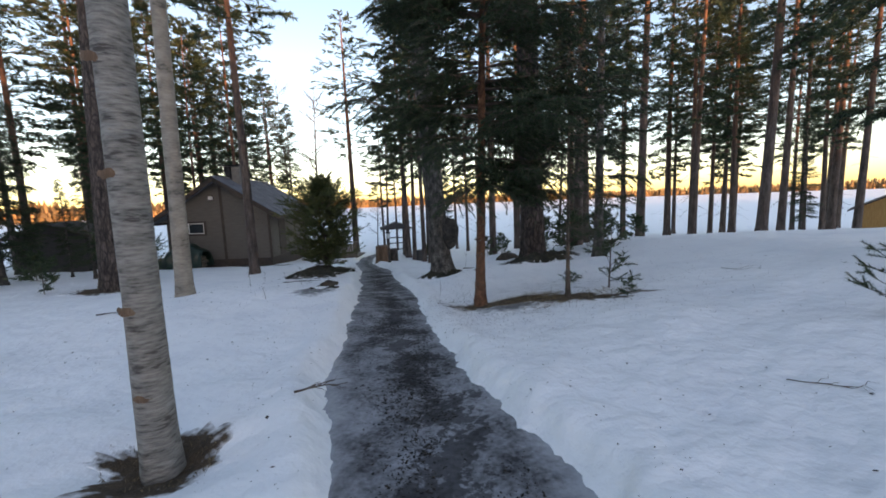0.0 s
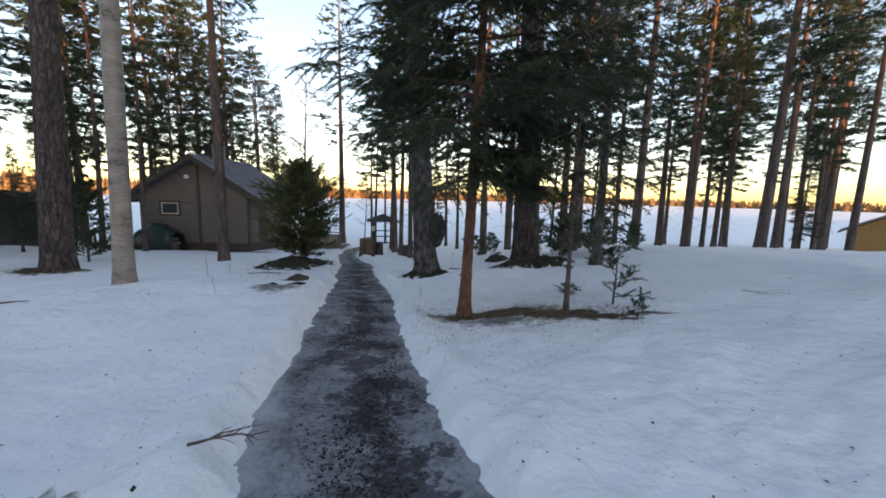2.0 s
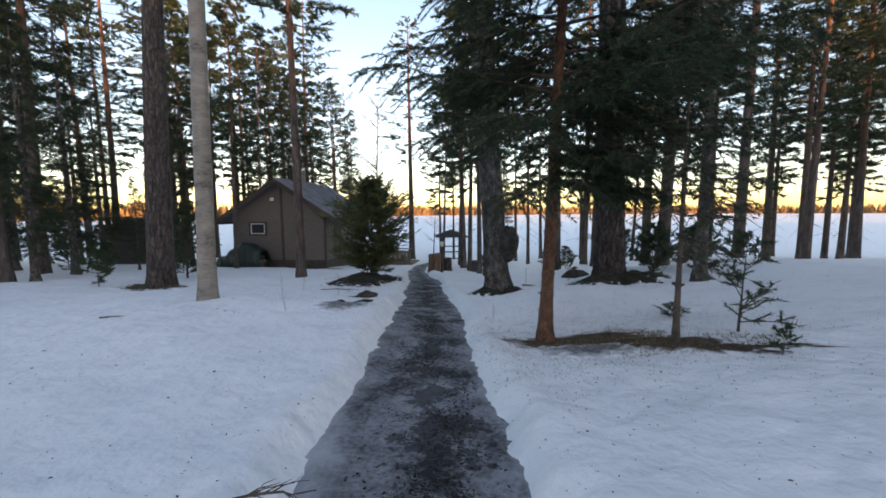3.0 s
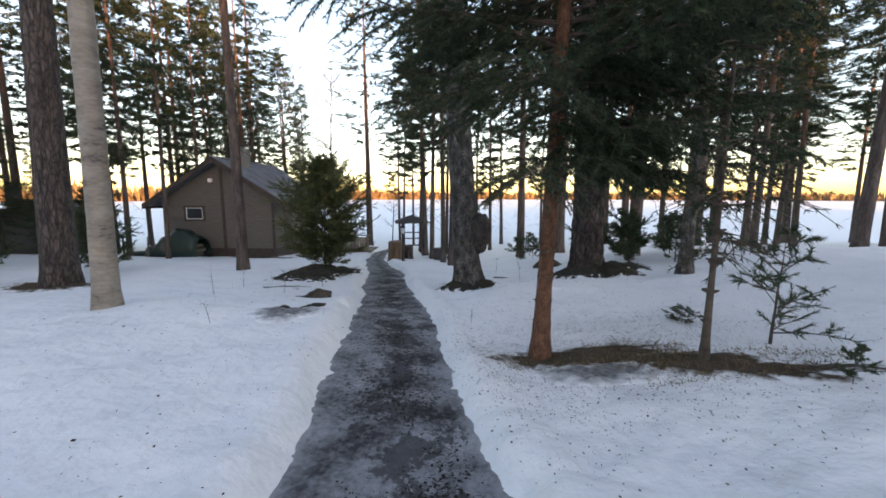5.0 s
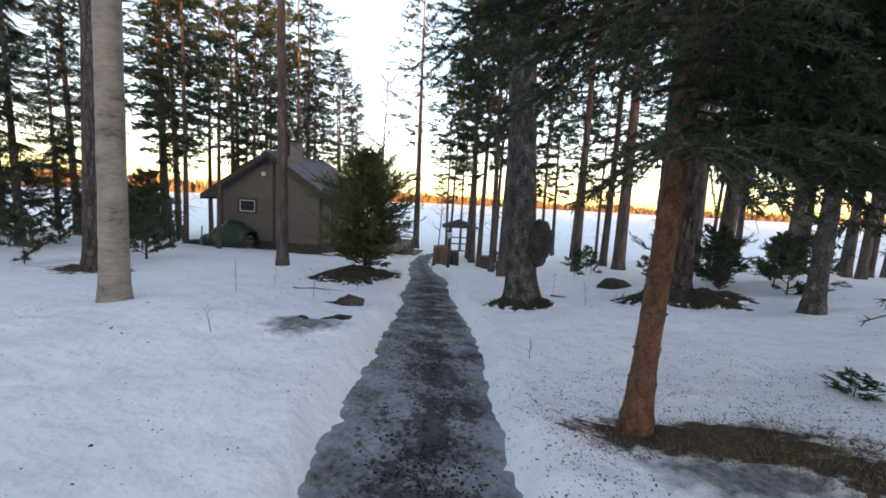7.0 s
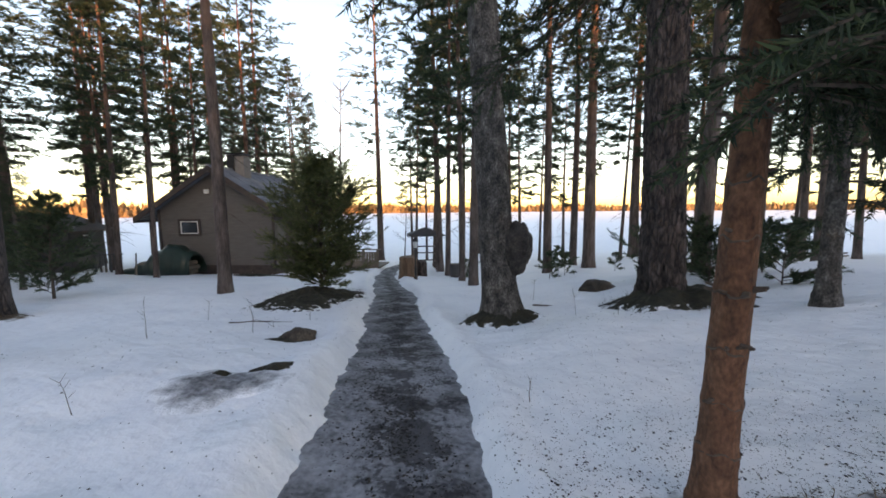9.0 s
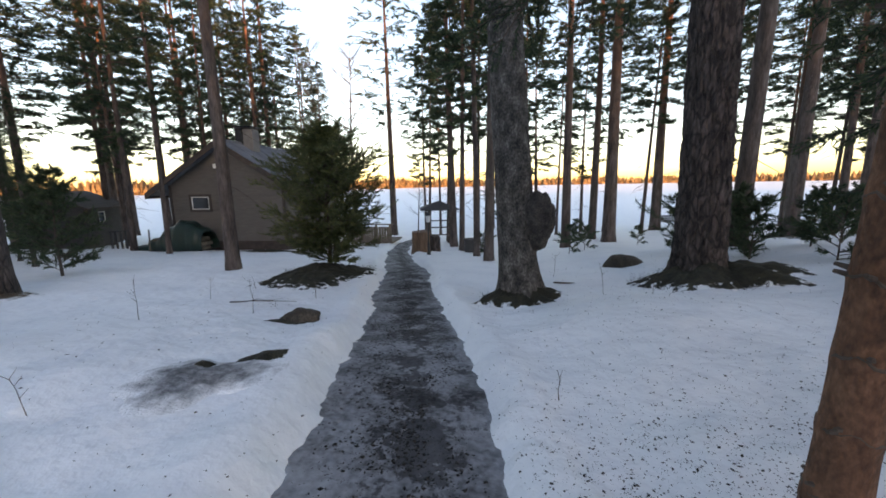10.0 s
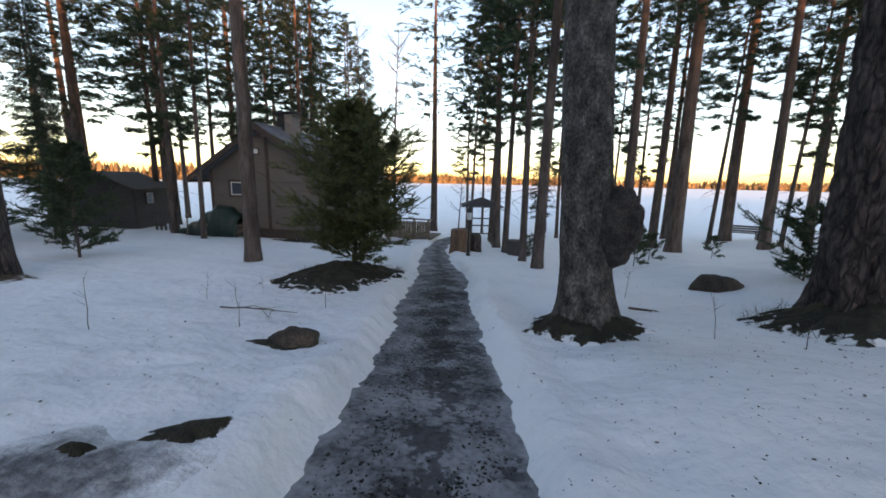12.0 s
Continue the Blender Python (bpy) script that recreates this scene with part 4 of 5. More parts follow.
def gable_wall(parent, material, x0, x1, zb, eave_l, eave_r, apex_x, apex, y, thick, board=0.14, hole=None, name="gable_wall"):
    """A gable wall facing -y: a core with lapped boards on it, and an optional opening (x0, z0, x1, z1)."""

    def span(z):
        lo, hi = x0, x1
        if z > eave_l:
            lo = x0 + (z - eave_l) / (apex - eave_l) * (apex_x - x0)
        if z > eave_r:
            hi = x1 - (z - eave_r) / (apex - eave_r) * (x1 - apex_x)
        return lo, hi
    core = Geo()
    cuts = sorted({zb, eave_l, eave_r, apex - 0.01, *((hole[1], hole[3]) if hole else ())})
    pieces = []

    def slab(z0, z1, ya0, ya1, yb, put):
        (a0, b0), (a1, b1) = span(z0), span(z1)
        runs = [(a0, b0, a1, b1)]
        if hole and hole[1] <= (z0 + z1) / 2 <= hole[3]:
            runs = [(a0, hole[0], a1, hole[0]), (hole[2], b0, hole[2], b1)]
        for p, q, s, t in runs:
            if q - p > 0.02:
                v = [(p, ya0, z0), (q, ya0, z0), (t, ya1, z1), (s, ya1, z1), (p, yb, z0), (q, yb, z0), (t, yb, z1), (s, yb, z1)]
                put.append((v, [(0, 1, 2, 3), (5, 4, 7, 6), (0, 4, 5, 1), (3, 2, 6, 7), (0, 3, 7, 4), (1, 5, 6, 2)]))
    lot = []
    for z0, z1 in zip(cuts[:-1], cuts[1:]):
        if z1 - z0 > 0.005:
            slab(z0, z1, y, y, y + thick, lot)
    for v, f in lot:
        core.add(v, f)
    wall = part(name, core, material, parent)
    marks = sorted(set(np.arange(zb, apex, board).round(4).tolist() + [apex - 0.01] + ([hole[1], hole[3]] if hole else [])))
    for z0, z1 in zip(marks[:-1], marks[1:]):
        if z1 - z0 > 0.01:
            slab(z0, z1 - 0.003, y - 0.024, y - 0.006, y - 0.001, pieces)
    for v, f in pieces:
        part("board", Geo().add(v, f), material, wall)
    return wall


def side_wall(parent, material, x0, x1, y0, y1, zb, zt, board=0.14):
    w = part("side_wall", Geo().box(x0, y0, zb, x1, y1, zt), material, parent)
    out = x1 if x1 > 0 else x0
    s = 1 if x1 > 0 else -1
    for z in np.arange(zb, zt - 0.05, board):
        part("board", Geo().box(min(out + s * 0.001, out + s * 0.02), y0, z, max(out + s * 0.001, out + s * 0.02), y1, min(z + board - 0.004, zt)), material, w)
    return w


def cabin():
    x, y = -11.7, 19.95
    zb = -1.38
    c = thing("log_cabin", x, y, zb, "small taupe-painted wooden cabin with a grey gabled roof", "cabin", turn=2.0)
    # local heights from the base
    L, Rr, AX, AP, EL, ER = -2.6, 2.55, 0.1, 4.28, 2.6, 2.72
    hole = (-1.62, 1.56, -0.82, 2.1)
    gable_wall(c, WALL_PAINT, L, Rr, 0.18, EL, ER, AX, AP, 0, 0.16, hole=hole)
    gable_wall(c, WALL_PAINT, L, Rr, 0.18, EL, ER, AX, AP, 5.6, 0.16, 6.0, name="back_wall")
    side_wall(c, WALL_PAINT, L, L + 0.14, 0.16, 5.6, 0.18, EL)
    side_wall(c, WALL_PAINT, Rr - 0.14, Rr, 0.16, 5.6, 0.18, ER)
    part("plinth", Geo().box(L + 0.03, 0.03, -0.5, Rr - 0.03, 5.7, 0.18), TRIM_DARK, c)
    # roof slopes with overhang
    for nm, sx, ez in (("roof_slope", -1, EL), ("roof_slope", 1, ER)):
        wx = (AX - L) if sx < 0 else (Rr - AX)
        sl = (AP - ez) / wx
        over = 0.72
        ex, zz = AX + sx * (wx + over), AP - sl * (wx + over)
        t = 0.12
        g = Geo()
        v = [(AX, -0.5, AP), (ex, -0.5, zz), (ex, 6.0, zz), (AX, 6.0, AP)]
        v += [(p[0], p[1], p[2] + t) for p in v]
        f = [(0, 1, 2, 3), (4, 7, 6, 5), (0, 4, 5, 1), (1, 5, 6, 2), (2, 6, 7, 3), (3, 7, 4, 0)]
        g.add(v, f)
        rs = part(nm, g, ROOF, c)
        for k in range(9):
            yy = -0.45 + k * 0.78
            part("seam", Geo().add([(AX, yy, AP + t), (ex, yy, zz + t), (ex, yy + 0.03, zz + t), (AX, yy + 0.03, AP + t), (AX, yy, AP + t + 0.02), (ex, yy, zz + t + 0.02), (ex, yy + 0.03, zz + t + 0.02), (AX, yy + 0.03, AP + t + 0.02)], f), ROOF, rs)
        b = Geo()
        v = [(AX, -0.54, AP - 0.12), (ex, -0.54, zz - 0.12), (ex, -0.503, zz - 0.12), (AX, -0.503, AP - 0.12)]
        v += [(p[0], p[1], p[2] + 0.25) for p in v]
        b.add(v, f)
        part("bargeboard", b, TRIM_DARK, rs, "dark brown bargeboard")
        part("fascia", Geo().box(min(ex, ex + sx * 0.03), -0.5, zz - 0.1, max(ex, ex + sx * 0.03), 6.0, zz + 0.12), TRIM_DARK, rs)
    part("ridge_cap", Geo().tube([(AX, -0.52, AP + 0.12), (AX, 6.0, AP + 0.12)], (0.07, 0.07), 8), ROOF, c)
    # trim: corner boards, middle post
    for xx in (L - 0.03, Rr - 0.09):
        part("corner_board", Geo().box(xx, -0.055, 0.1, xx + 0.12, -0.023, EL if xx < 0 else ER, bev=0.005), TRIM_DARK, c)
    part("middle_post", Geo().box(AX + 0.0, -0.065, 0.1, AX + 0.13, -0.023, AP - 0.1, bev=0.005), TRIM_DARK, c)
    frame_window(c, *hole, -0.02, TRIM_DARK, 0.10)
    lamp = part("wall_lamp", Geo().box(-0.42, -0.14, 3.28, -0.22, -0.02, 3.46, bev=0.02), WHITE, c, "small white wall lamp under the gable")
    part("lamp_bracket", Geo().box(-0.45, -0.05, 3.24, -0.19, -0.023, 3.5, bev=0.01), TRIM_DARK, lamp)
    # chimney: dark flue and a light stack, each with a cap
    ch = part("chimney", Geo().box(AX + 0.12, 1.2, 3.9, AX + 0.56, 1.75, 5.02, bev=0.015), PLASTER, c, "plastered chimney stack beside a dark flue")
    part("flue", Geo().box(AX - 0.22, 1.15, 4.1, AX + 0.11, 1.7, 5.06, bev=0.01), IRON, ch)
    part("chimney_cap", Geo().box(AX - 0.3, 1.08, 5.08, AX + 0.62, 1.82, 5.13, bev=0.01), IRON, ch)
    # side door under the eave
    d = part("door", Geo().box(Rr, 1.0, 0.2, Rr + 0.04, 1.9, 2.2), TRIM_DARK, c, "dark side door")
    part("door_handle", Geo().tube([(Rr + 0.07, 1.1, 1.15), (Rr + 0.07, 1.22, 1.15)], (0.01, 0.01), 6), IRON, d)


def terrace():
    """The railed deck beyond the cabin."""
    x, y = -6.9, 24.2
    z = ground(x, y)
    t = thing("terrace", x, y, z, "low weathered wooden terrace with a boarded parapet", "terrace")
    for i in range(4):
        part("post", Geo().box(-1.2 + i * 0.75, -0.05, -0.3, -1.1 + i * 0.75, 0.05, 0.98, bev=0.008), WOOD_GREY, t)
    for i in range(17):
        part("board", Geo().box(-1.2 + i * 0.142, -0.085, 0.05, -1.2 + i * 0.142 + 0.125, -0.055, 0.9, bev=0.004), WOOD_GREY, t)
    part("handrail", Geo().box(-1.3, -0.13, 0.981, 1.28, 0.12, 1.03, bev=0.01), WOOD_GREY, t)
    part("deck", Geo().box(-1.2, 0.06, -0.02, 1.2, 2.2, 0.05), WOOD_GREY, t)


def woodpile():
    """Firewood under a green tarpaulin against the gable."""
    w = thing("woodpile", *on(-13.05, 18.75), "firewood stack under a dark green tarpaulin beside the cabin wall", "woodpile", turn=3)
    g = Geo()
    r = np.random.default_rng(91)
    for i in range(9):
        for j in range(3):
            zz, xx = 0.1 + j * 0.19, -0.9 + i * 0.21 + 0.1 * (j % 2)
            if j > 3 and i > 6:
                continue
            g.tube([(xx, -0.33, zz), (xx + 0.01, 0.5, zz)], (0.095, 0.095), 7)
    tagged(part("logs", g, WOOD_GREY, w), kind="stuff")
    n, k = 34, 20
    verts = []
    for i in range(n + 1):
        u = -1.15 + 2.3 * i / n
        for j in range(k + 1):
            s = j / k
            a = math.pi * s
            fold = 0.09 * noise.noise(Vector((u * 4, s * 5, 1))) + 0.035 * math.sin(u * 11 + 4 * s)
            top = 1.3 - 0.55 * abs(u - 0.25) ** 1.2
            verts.append((u + 0.03 * noise.noise(Vector((u * 3, s * 7, 5))), 0.1 - (0.52 + fold) * math.cos(a), 0.02 + top * math.sin(a) ** 0.6 + fold))
    faces = [(i * (k + 1) + j, (i + 1) * (k + 1) + j, (i + 1) * (k + 1) + j + 1, i * (k + 1) + j + 1) for i in range(n) for j in range(k)]
    tp = part("tarpaulin", Geo().add(verts, faces), TARP, w, "creased green tarpaulin", shade=True)
    m = tp.modifiers.new("thick", "SOLIDIFY")
    m.thickness = 0.01
    p = thing("leaning_post", *on(-13.75, 17.95), "pale leaning wooden stake by the woodpile", "stake")
    part("stake", Geo().tube([(0, 0, -0.1), (0.02, 0.05, 0.85)], (0.03, 0.025), 7), WOOD_GREY, p)
    b = thing("upturned_tub", *on(-15.2, 19.3), "dark upturned boat-like tub lying on the snow", "tub")
    g = Geo()
    n = 20
    vv = []
    for j in range(6):
        q = j / 5
        for i in range(n):
            a = 2 * math.pi * i / n
            vv.append((0.75 * math.cos(a) * math.sqrt(1 - 0.95 * q * q), 0.35 * math.sin(a) * math.sqrt(1 - 0.95 * q * q), 0.28 * q - 0.03))
    g.add(vv, [(j * n + i, j * n + (i + 1) % n, (j + 1) * n + (i + 1) % n, (j + 1) * n + i) for j in range(5) for i in range(n)] + [tuple(range(5 * n, 6 * n))])
    part("hull", g, TARP, b, shade=True)


def shed():
    x, y = -20.6, 19.7
    z = ground(x, y)
    s = thing("garden_shed", x, y, z - 0.1, "dark grey boarded shed with a low black roof", "shed", turn=20)
    W2, D = 1.5, 2.6
    gable_wall(s, SHED_PAINT, -W2, W2, 0.0, 2.0, 2.0, 0, 2.62, 0, 0.1, 0.13)
    gable_wall(s, SHED_PAINT, -W2, W2, 0.0, 2.0, 2.0, 0, 2.62, D, 0.1, 4.0, name="back_wall")
    side_wall(s, SHED_PAINT, -W2, -W2 + 0.1, 0.1, D, 0, 2.0, 0.13)
    side_wall(s, SHED_PAINT, W2 - 0.1, W2, 0.1, D, 0, 2.0, 0.13)
    frame_window(s, 0.9, 1.2, 1.4, 1.7, -0.022, SHED_PAINT, 0.07).matrix_basis = pose(W2, 0, 0, 0, 0, 90)
    for sx in (-1, 1):
        sl = 0.62 / W2
        ex, zz = sx * (W2 + 0.4), 2.62 - sl * (W2 + 0.4)
        v = [(0, -0.4, 2.62), (ex, -0.4, zz), (ex, D + 0.4, zz), (0, D + 0.4, 2.62)]
        v += [(p[0], p[1], p[2] + 0.1) for p in v]
        part("roof_slope", Geo().add(v, [(0, 1, 2, 3), (4, 7, 6, 5), (0, 4, 5, 1), (1, 5, 6, 2), (2, 6, 7, 3), (3, 7, 4, 0)]), TRIM_DARK, s)
    f = thing("railing", *on(-17.4, 20.3), "dark wooden railing with upright slats", "railing", turn=30)
    for i in range(6):
        part("slat", Geo().box(-0.5 + i * 0.18, -0.02, -0.1, -0.42 + i * 0.18, 0.02, 0.8), SHED_PAINT, f)
    part("rail", Geo().box(-0.55, -0.05, 0.8, 0.55, 0.05, 0.86), SHED_PAINT, f)


def shelter():
    """A small roofed garden shelter on posts near the shore."""
    x, y = -3.2, 24.15
    z = ground(x, y)
    s = thing("garden_shelter", x, y, z, "small dark garden shelter with a pyramid roof on posts", "shelter", turn=12)
    h = 1.82
    for px in (-0.52, 0.52):
        for py in (-0.52, 0.52):
            part("post", Geo().box(px - 0.05, py - 0.05, -0.2, px + 0.05, py + 0.05, h, bev=0.008), TRIM_DARK, s)
    for zz in (0.35, 0.75, 1.1):
        part("rail", Geo().box(-0.52, 0.50, zz, 0.52, 0.54, zz + 0.06), TRIM_DARK, s)
        part("rail", Geo().box(0.50, -0.52, zz, 0.54, 0.50, zz + 0.06), TRIM_DARK, s)
    g = Geo()
    e = 0.95
    g.add([(-e, -e, h), (e, -e, h), (e, e, h), (-e, e, h), (0, 0, h + 0.38), (-e, -e, h - 0.06), (e, -e, h - 0.06), (e, e, h - 0.06), (-e, e, h - 0.06)],
          [(0, 1, 4), (1, 2, 4), (2, 3, 4), (3, 0, 4), (5, 6, 1, 0), (6, 7, 2, 1), (7, 8, 3, 2), (8, 5, 0, 3), (8, 7, 6, 5)])
    part("roof", g, SHED_PAINT, s)


def garden_lamp():
    p = thing("garden_lamp", *on(-2.62, 17.5), "black iron lantern post beside the path", "lamp")
    part("post", Geo().tube([(0, 0, -0.2), (0, 0, 0.05), (0, 0, 0.1), (0, 0, 0.4), (0, 0, 0.45), (0, 0, 1.08)], (0.07, 0.07, 0.045, 0.04, 0.03, 0.025), 12), IRON, p, shade=True)
    ln = part("lantern", Geo().tube([(0, 0, 1.08), (0, 0, 1.1), (0, 0, 1.12)], (0.03, 0.08, 0.08), 6), IRON, p)
    part("glass", Geo().tube([(0, 0, 1.12), (0, 0, 1.34)], (0.07, 0.095), 6), LAMP_GLASS, ln, "frosted lantern glass")
    part("cap", Geo().tube([(0, 0, 1.34), (0, 0, 1.36), (0, 0, 1.45), (0, 0, 1.5)], (0.12, 0.12, 0.04, 0.015), 6), IRON, ln)


def stumps():
    for x, y, h, d, m, lab in ((-3.15, 18.95, 0.78, 0.66, STUMP_WOOD, "thick sawn tree stump with orange-brown wood"), (-2.72, 19.6, 0.6, 0.4, BARK_OLD, "dark weathered tree stump")):
        s = thing("tree_stump", *on(x, y), lab, "stump")
        n = 40
        verts = []
        zs = np.linspace(-0.15, h, 16)
        for z in zs:
            for j in range(n):
                a = 2 * math.pi * j / n
                rr = d / 2 * (1 + 0.12 * noise.noise(Vector((math.cos(a) * 2, math.sin(a) * 2, x + z * 0.4))) + 0.05 * math.sin(9 * a + x)) * (1 + 0.12 * math.exp(-max(z, 0) / 0.15))
                verts.append((rr * math.cos(a), rr * math.sin(a), z + 0.06 * (z / h) * noise.noise(Vector((math.cos(a) * 1.4, math.sin(a) * 1.4, 3 + x)))))
        k = len(zs)
        part("bole", Geo().add(verts, [(i * n + j, i * n + (j + 1) % n, (i + 1) * n + (j + 1) % n, (i + 1) * n + j) for i in range(k - 1) for j in range(n)] + [tuple(range((k - 1) * n, k * n))]), m, s)
    s = thing("tree_stump", *on(-1.3, 19.2), "small grey tree stump among bushes", "stump")
    part("bole", Geo().tube([(0, 0, -0.1), (0, 0, 0.55)], (0.22, 0.25), 16), SHED_PAINT, s)


def bench():
    b = thing("bench", *on(11.0, 31.4), "dark wooden park bench facing the lake", "bench", turn=-12)
    for xx in (-0.7, 0.7):
        part("leg", Geo().box(xx - 0.04, -0.2, -0.1, xx + 0.04, 0.2, 0.42), IRON, b)
        part("back_support", Geo().box(xx - 0.03, -0.26, 0.3, xx + 0.03, -0.2, 0.9), IRON, b)
    for i in range(3):
        part("seat_slat", Geo().box(-0.85, -0.2 + i * 0.14, 0.42, 0.85, -0.09 + i * 0.14, 0.46, bev=0.006), TRIM_DARK, b)
        part("back_slat", Geo().box(-0.85, -0.3, 0.52 + i * 0.13, 0.85, -0.262, 0.62 + i * 0.13, bev=0.006), TRIM_DARK, b)


def yellow_house():
    x, y = 31.0, 26.5
    z = ground(x, y)
    h = thing("ochre_house", x, y, z - 0.1, "low ochre wooden house with a dark roof among pines", "house", turn=-48)
    gable_wall(h, YELLOW, -2.3, 2.3, 0, 1.5, 1.5, 0, 2.75, 0, 0.12, 0.16, (0.0, 0.6, 0.8, 1.75))
    frame_window(h, 0.0, 0.6, 0.8, 1.75, -0.02, TRIM_DARK, 0.09)
    for sx in (-1, 1):
        ex, zz = sx * 2.75, 2.75 - 2.75 * 1.25 / 2.3
        v = [(0, -0.35, 2.76), (ex, -0.35, zz), (ex, 5.0, zz), (0, 5.0, 2.76)]
        v += [(p[0], p[1], p[2] + 0.1) for p in v]
        part("roof_slope", Geo().add(v, [(0, 1, 2, 3), (4, 7, 6, 5), (0, 4, 5, 1), (1, 5, 6, 2), (2, 6, 7, 3), (3, 7, 4, 0)]), TRIM_DARK, h)
    gable_wall(h, YELLOW, -2.3, 2.3, 0, 1.5, 1.5, 0, 2.75, 4.7, 0.12, 4.0, name="back_wall")
    for xx in (-2.3, 2.18):
        part("side_wall", Geo().box(xx, 0.12, 0, xx + 0.12, 4.7, 1.5), YELLOW, h)
    part("annex_wall", Geo().box(2.7, 0.6, 0, 6.4, 0.72, 1.5), YELLOW, h)
    part("annex_roof", Geo().box(2.4, 0.1, 1.5, 6.8, 3.4, 1.62), TRIM_DARK, h)


far_shore()
wood_behind()
cabin()
terrace()
woodpile()
shed()
shelter()
garden_lamp()
stumps()
bench()
yellow_house()

# ---- bare ground, rocks, litter ----
patch("bare_patch", 0.95, 5.88, 0.85, 0.27, LITTER, "brown needle litter and dry grass under the spruce", "bare ground", 0.02, -10, 1)
patch("bare_patch", 1.85, 5.4, 0.9, 0.26, LITTER, "brown needle litter and dry grass between saplings", "bare ground", 0.02, -24, 2)
patch("bare_patch", -3.87, 11.95, 0.95, 1.1, MOSS, "dark mossy bare mound under the juniper", "bare ground", 0.24, 0, 3)
patch("bare_patch", 2.34, 10.2, 0.9, 0.8, MOSS, "dark twiggy litter around the old pine's foot", "bare ground", 0.26, 0, 4)
patch("bare_patch", -0.12, 10.2, 0.6, 0.5, MOSS, "dark litter round the foot of the burled tree", "bare ground", 0.25, 0, 5)
patch("bare_patch", -1.6, 2.36, 0.4, 0.36, LITTER, "bare brown turf in the hollow round the birch", "bare ground", 0.03, 0, 6)
patch("bare_patch", -8.5, 9.6, 0.9, 0.6, LITTER, "brown litter round the stout pine", "bare ground", 0.07, 0, 7)
patch("bare_patch", -9.2, 18.9, 1.6, 0.5, MOSS, "dark bare strip at the foot of the cabin wall", "bare ground", 0.05, 0, 8)
patch("slush_patch", -2.3, 6.84, 0.42, 0.36, SLUSH, "grey thawing slush in the snow", "slush", 0.02, 35, 9, ragged=0.0)
patch("bare_patch", -2.12, 7.27, 0.17, 0.11, MOSS, "dark wet hole in the slush", "bare ground", 0.05, 30, 12)
patch("bare_patch", -2.36, 7.0, 0.09, 0.05, MOSS, "small dark wet hole in the slush", "bare ground", 0.045, 10, 13)
patch("bare_patch", -2.66, 8.73, 0.27, 0.17, MOSS, "dark thawed moss round the small boulder", "bare ground", 0.03, 10, 14)
patch("slush_patch", 0.95, 5.5, 0.62, 0.2, SLUSH, "grey thawing slush before the bare strip", "slush", 0.015, -12, 10, ragged=0.0)


def rock(name, x, y, sx, sy, sz, label, seed, turn=0):
    b = bmesh.new()
    bmesh.ops.create_icosphere(b, subdivisions=4, radius=1)
    for v in b.verts:
        c = v.co.copy()
        n = 0.28 * noise.noise(c * 1.3 + Vector((seed, 0, 0))) + 0.1 * noise.noise(c * 3.5 + Vector((seed, 0, 0))) + 0.03 * noise.noise(c * 11)
        v.co = Vector((c.x * sx, c.y * sy, c.z * sz)) * (1 + n)
    ob = part(name, Geo().take(b), ROCK, shade=True)
    ob.matrix_basis = pose(x, y, ground(x, y) + sz * 0.1, 0, 0, turn)
    return tagged(ob, label, "rock")


rock("rock", -2.62, 8.75, 0.2, 0.14, 0.12, "brown mossy boulder half buried in the snow", 1, 20)
rock("rock", 1.95, 12.2, 0.33, 0.24, 0.2, "dark mossy boulder with snow round its foot", 2, 10)


def fallen_branch(x, y, turn, length, label, seed, thick=0.012, forks=6, crook=0.12):
    r = np.random.default_rng(seed)
    br = thing("fallen_branch", *on(x, y), label, "branch", turn=turn)
    g = Geo()
    p = limb_pts((0, 0, 0.03), 0, 0.05, length, 0.02, 7, r, crook)
    p[:, 2] = np.abs(p[:, 2]) * 0.5 + 0.02
    g.tube(p, np.linspace(thick, thick * 0.3, 7), 6)
    for i in range(forks):
        b, d = along(p, r.uniform(0.15, 0.95))
        q = limb_pts(b, math.atan2(d[1], d[0]) + r.choice([-1, 1]) * r.uniform(0.3, 0.9), r.uniform(0, 0.5), length * r.uniform(0.22, 0.55), 0.25, 4, r, 0.3)
        q[:, 2] = np.maximum(q[:, 2], 0.012)
        part("twig", Geo().tube(q, np.linspace(thick * 0.5, thick * 0.15, 4), 4), TWIG, br)
    part("stick", g, TWIG, br)


fallen_branch(-1.03, 2.93, 20, 0.36, "forked dry branch lying on the snow", 1, 0.009, 9, 0.45)
fallen_branch(-3.9, 9.3, 4, 0.9, "thin bare branch lying on the snow", 2, 0.01, 4)
fallen_branch(0.5, 10.9, -8, 0.75, "crooked dead branch on the snow", 3, 0.016, 7)
fallen_branch(3.9, 5.6, -50, 0.6, "faint dry branch half sunk in snow", 5, 0.004, 8)
fallen_branch(2.2, 2.6, -30, 0.5, "faint dry branch half sunk in snow", 6, 0.004, 9)
fallen_branch(-4.9, 5.5, 30, 0.25, "short curled stick on the snow", 7, 0.012, 3)


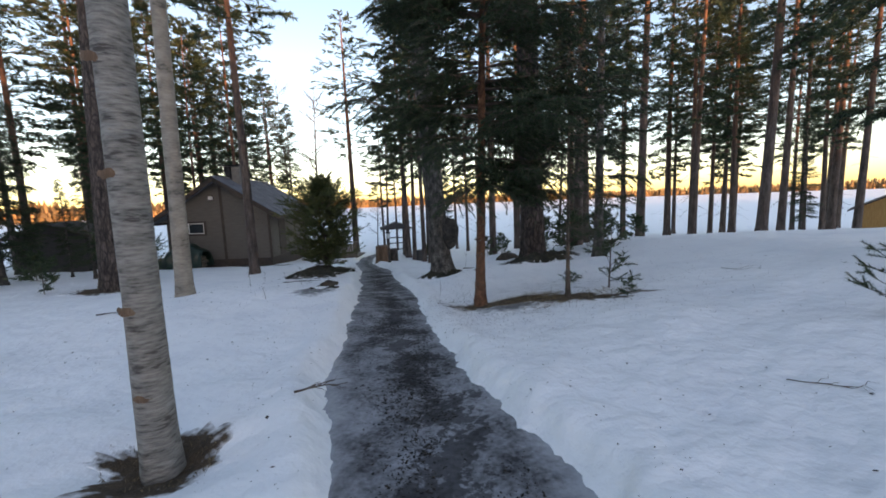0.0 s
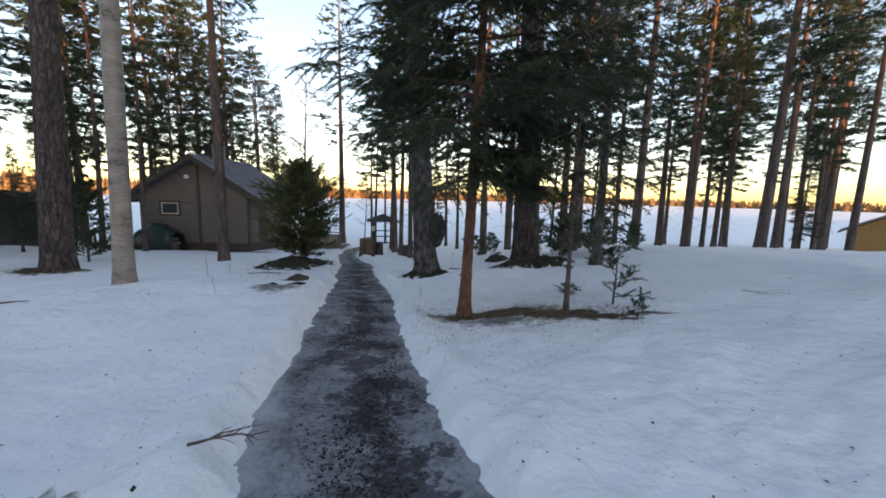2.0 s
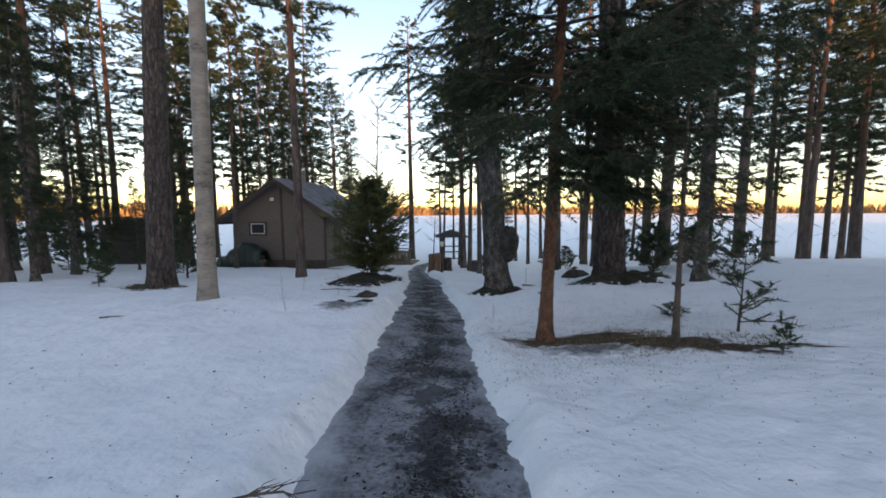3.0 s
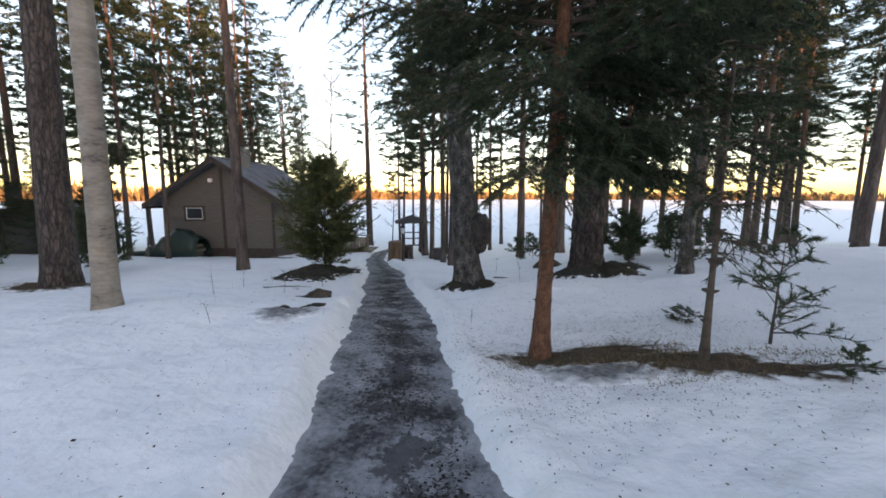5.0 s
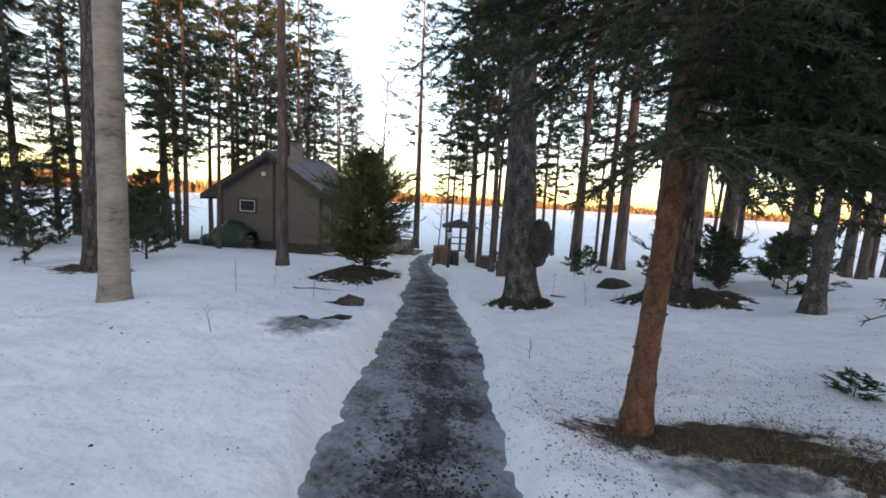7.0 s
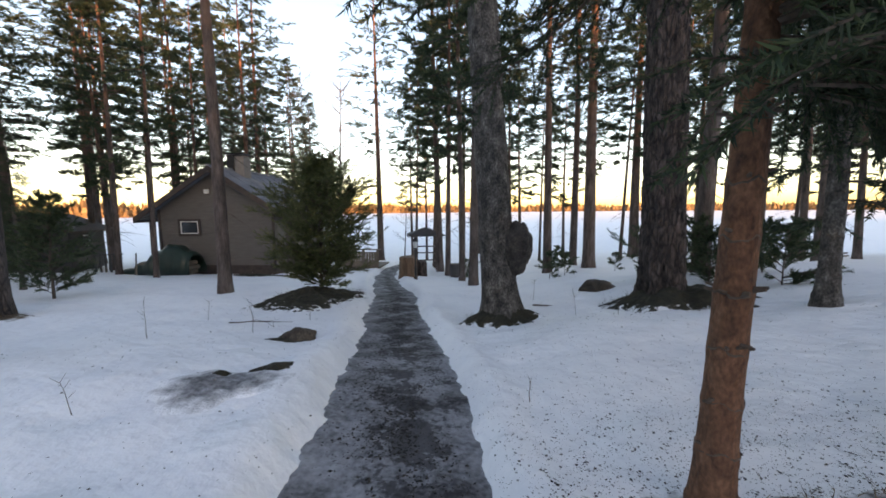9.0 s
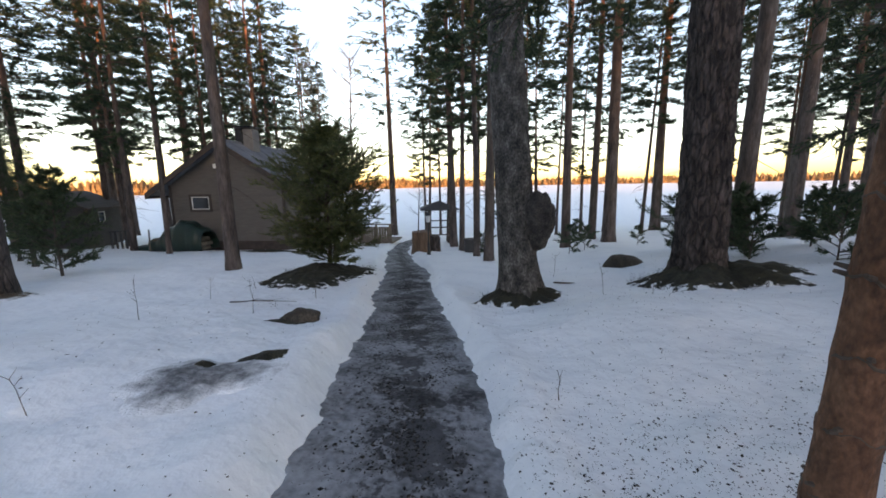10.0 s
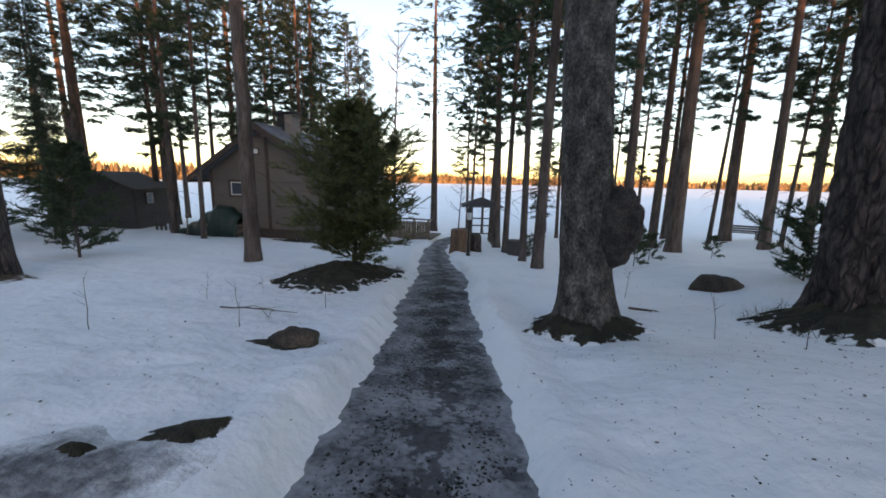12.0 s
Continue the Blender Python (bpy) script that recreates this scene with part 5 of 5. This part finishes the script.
def litter():
    """Needles, cone scales, grit and twigs on path and snow: too many to count."""
    r = np.random.default_rng(101)

    def flakes(xy, size, name, label):
        n = len(xy)
        c = np.array([(x, y, 0.0) for x, y in xy])
        for i, (x, y) in enumerate(xy):
            p = abs(x - float(path_x(y)))
            c[i, 2] = max(ground(x, y), float(land(x, y)) - 0.125 + 0.016 * noise.noise(Vector((x * 4, y * 4, 2))) + 0.009 * noise.noise(Vector((x * 13, y * 13, 4))) if p < 0.55 else -9) + 0.003
        a = r.uniform(0, 6.283, n)
        ln = size * np.minimum(r.lognormal(0, 0.6, n), 3.0)
        wd = ln * r.uniform(0.25, 0.8, n)
        u = np.stack([np.cos(a), np.sin(a), r.normal(0, 0.15, n)], 1) * ln[:, None]
        v = np.stack([-np.sin(a), np.cos(a), r.normal(0, 0.15, n)], 1) * wd[:, None]
        top = c + np.array([0, 0, 1.0]) * (wd * 0.5)[:, None]
        tri = np.stack([c - u, c - v, top, c - v, c + u, top, c + u, c + v, top, c + v, c - u, top], 1)
        tagged(part(name, Geo().tris(tri.reshape(-1, 3)), SEED_LITTER), label, "litter", kind="stuff")
    # grit on the path, in drifts
    pts = []
    while len(pts) < 22000:
        y = 0.6 + 13 * r.uniform() ** 1.2
        u = r.normal(0.05, 0.24)
        x = float(path_x(y)) + u
        k = noise.noise(Vector((x * 2.2, y * 1.4, 11))) + 0.6 * noise.noise(Vector((x * 7, y * 6, 4)))
        if abs(u) < 0.5 and k > r.uniform(-0.35, 0.45):
            pts.append((x, y))
    flakes(pts, 0.0056, "path_grit", "dark grit and bark crumbs on the icy path")
    # cones and scales on the snow, thicker under the spruce
    pts = []
    while len(pts) < 7500:
        x, y = r.uniform(-5, 5), r.uniform(1, 13)
        near = math.exp(-((x - 0.9) ** 2 + (y - 6.3) ** 2) / 3.5)
        if abs(x - float(path_x(y))) > 0.55 and r.uniform() < 0.16 + near:
            pts.append((x, y))
    flakes(pts, 0.0042, "needle_litter", "fallen needles and cone scales on the snow")
    pts = []
    while len(pts) < 14000:
        x, y = r.normal(1.0, 0.9), r.normal(5.95, 0.6)
        if abs(x - float(path_x(y))) > 0.6:
            pts.append((x, y))
    flakes(pts, 0.0034, "spruce_litter", "dense fallen needles round the young spruce")
    pts = [(r.uniform(-5, 5.5), r.uniform(1.2, 12)) for _ in range(260)]
    flakes([p for p in pts if abs(p[0] - float(path_x(p[1]))) > 0.6], 0.0075, "fallen_cones", "fallen cones and bark bits on the snow")


def grass(name, spots, n, size, label, material):
    """Thin dry blades that stand out of bare ground."""
    r = np.random.default_rng(103)
    pos = []
    for x, y, rx, ry in spots:
        for _ in range(n):
            a, q = r.uniform(0, 6.283), math.sqrt(r.uniform())
            px, py = x + rx * q * math.cos(a), y + ry * q * math.sin(a)
            pos.append((px, py, ground(px, py) + 0.01))
    pos = np.array(pos)
    way = np.tile(np.array([[0, 0, 0.35]]), (len(pos), 1))
    tagged(part(name, Geo().tris(blades(pos, way, 2, size, 0.005, 0.8, r)), material), label, "grass", kind="stuff")


litter()
grass("dry_grass", [(0.95, 5.88, 0.85, 0.25), (1.85, 5.4, 0.8, 0.28), (1.35, 5.65, 0.5, 0.2), (-8.5, 9.6, 0.8, 0.5)], 800, 0.055, "dry brown grass and needles on bare ground", DRY_GRASS)
grass("turf", [(-1.6, 2.38, 0.3, 0.25)], 420, 0.045, "short dry turf round the birch", DRY_GRASS)
grass("moss_twigs", [(2.36, 10.25, 0.9, 0.75), (-0.12, 10.2, 0.5, 0.42), (-3.9, 12.4, 0.95, 0.75)], 1100, 0.15, "dark heather and twigs at the feet of trees", SEED_LITTER)


def weeds():
    """Single dry stalks in the snow."""
    r = np.random.default_rng(104)
    w = None
    for i, (x, y) in enumerate([(-3.3, 8.9), (-4.1, 8.2), (-4.6, 9.8), (-3.0, 9.9), (-5.3, 7.6), (0.9, 9.6), (1.3, 9.2), (-2.9, 6.4), (-4.4, 10.6), (-0.05, 7.1), (0.6, 11.6), (3.4, 7.6)]):
        w = thing("dry_stalk", *on(x, y), "thin dry weed stalk standing in the snow", "weed", "dry stalks", r.uniform(0, 360))
        g = Geo()
        h = r.uniform(0.2, 0.55)
        p = limb_pts((0, 0, -0.05), 0, 1.4, h, -0.1, 5, r, 0.1)
        g.tube(p, np.linspace(0.004, 0.0015, 5), 4)
        for j in range(4):
            b, d = along(p, r.uniform(0.4, 1))
            g.tube(limb_pts(b, r.uniform(0, 6.28), 0.8, h * 0.25, 0, 3, r), (0.002, 0.0015, 0.001), 3)
        part("stalk", g, TWIG, w)


weeds()
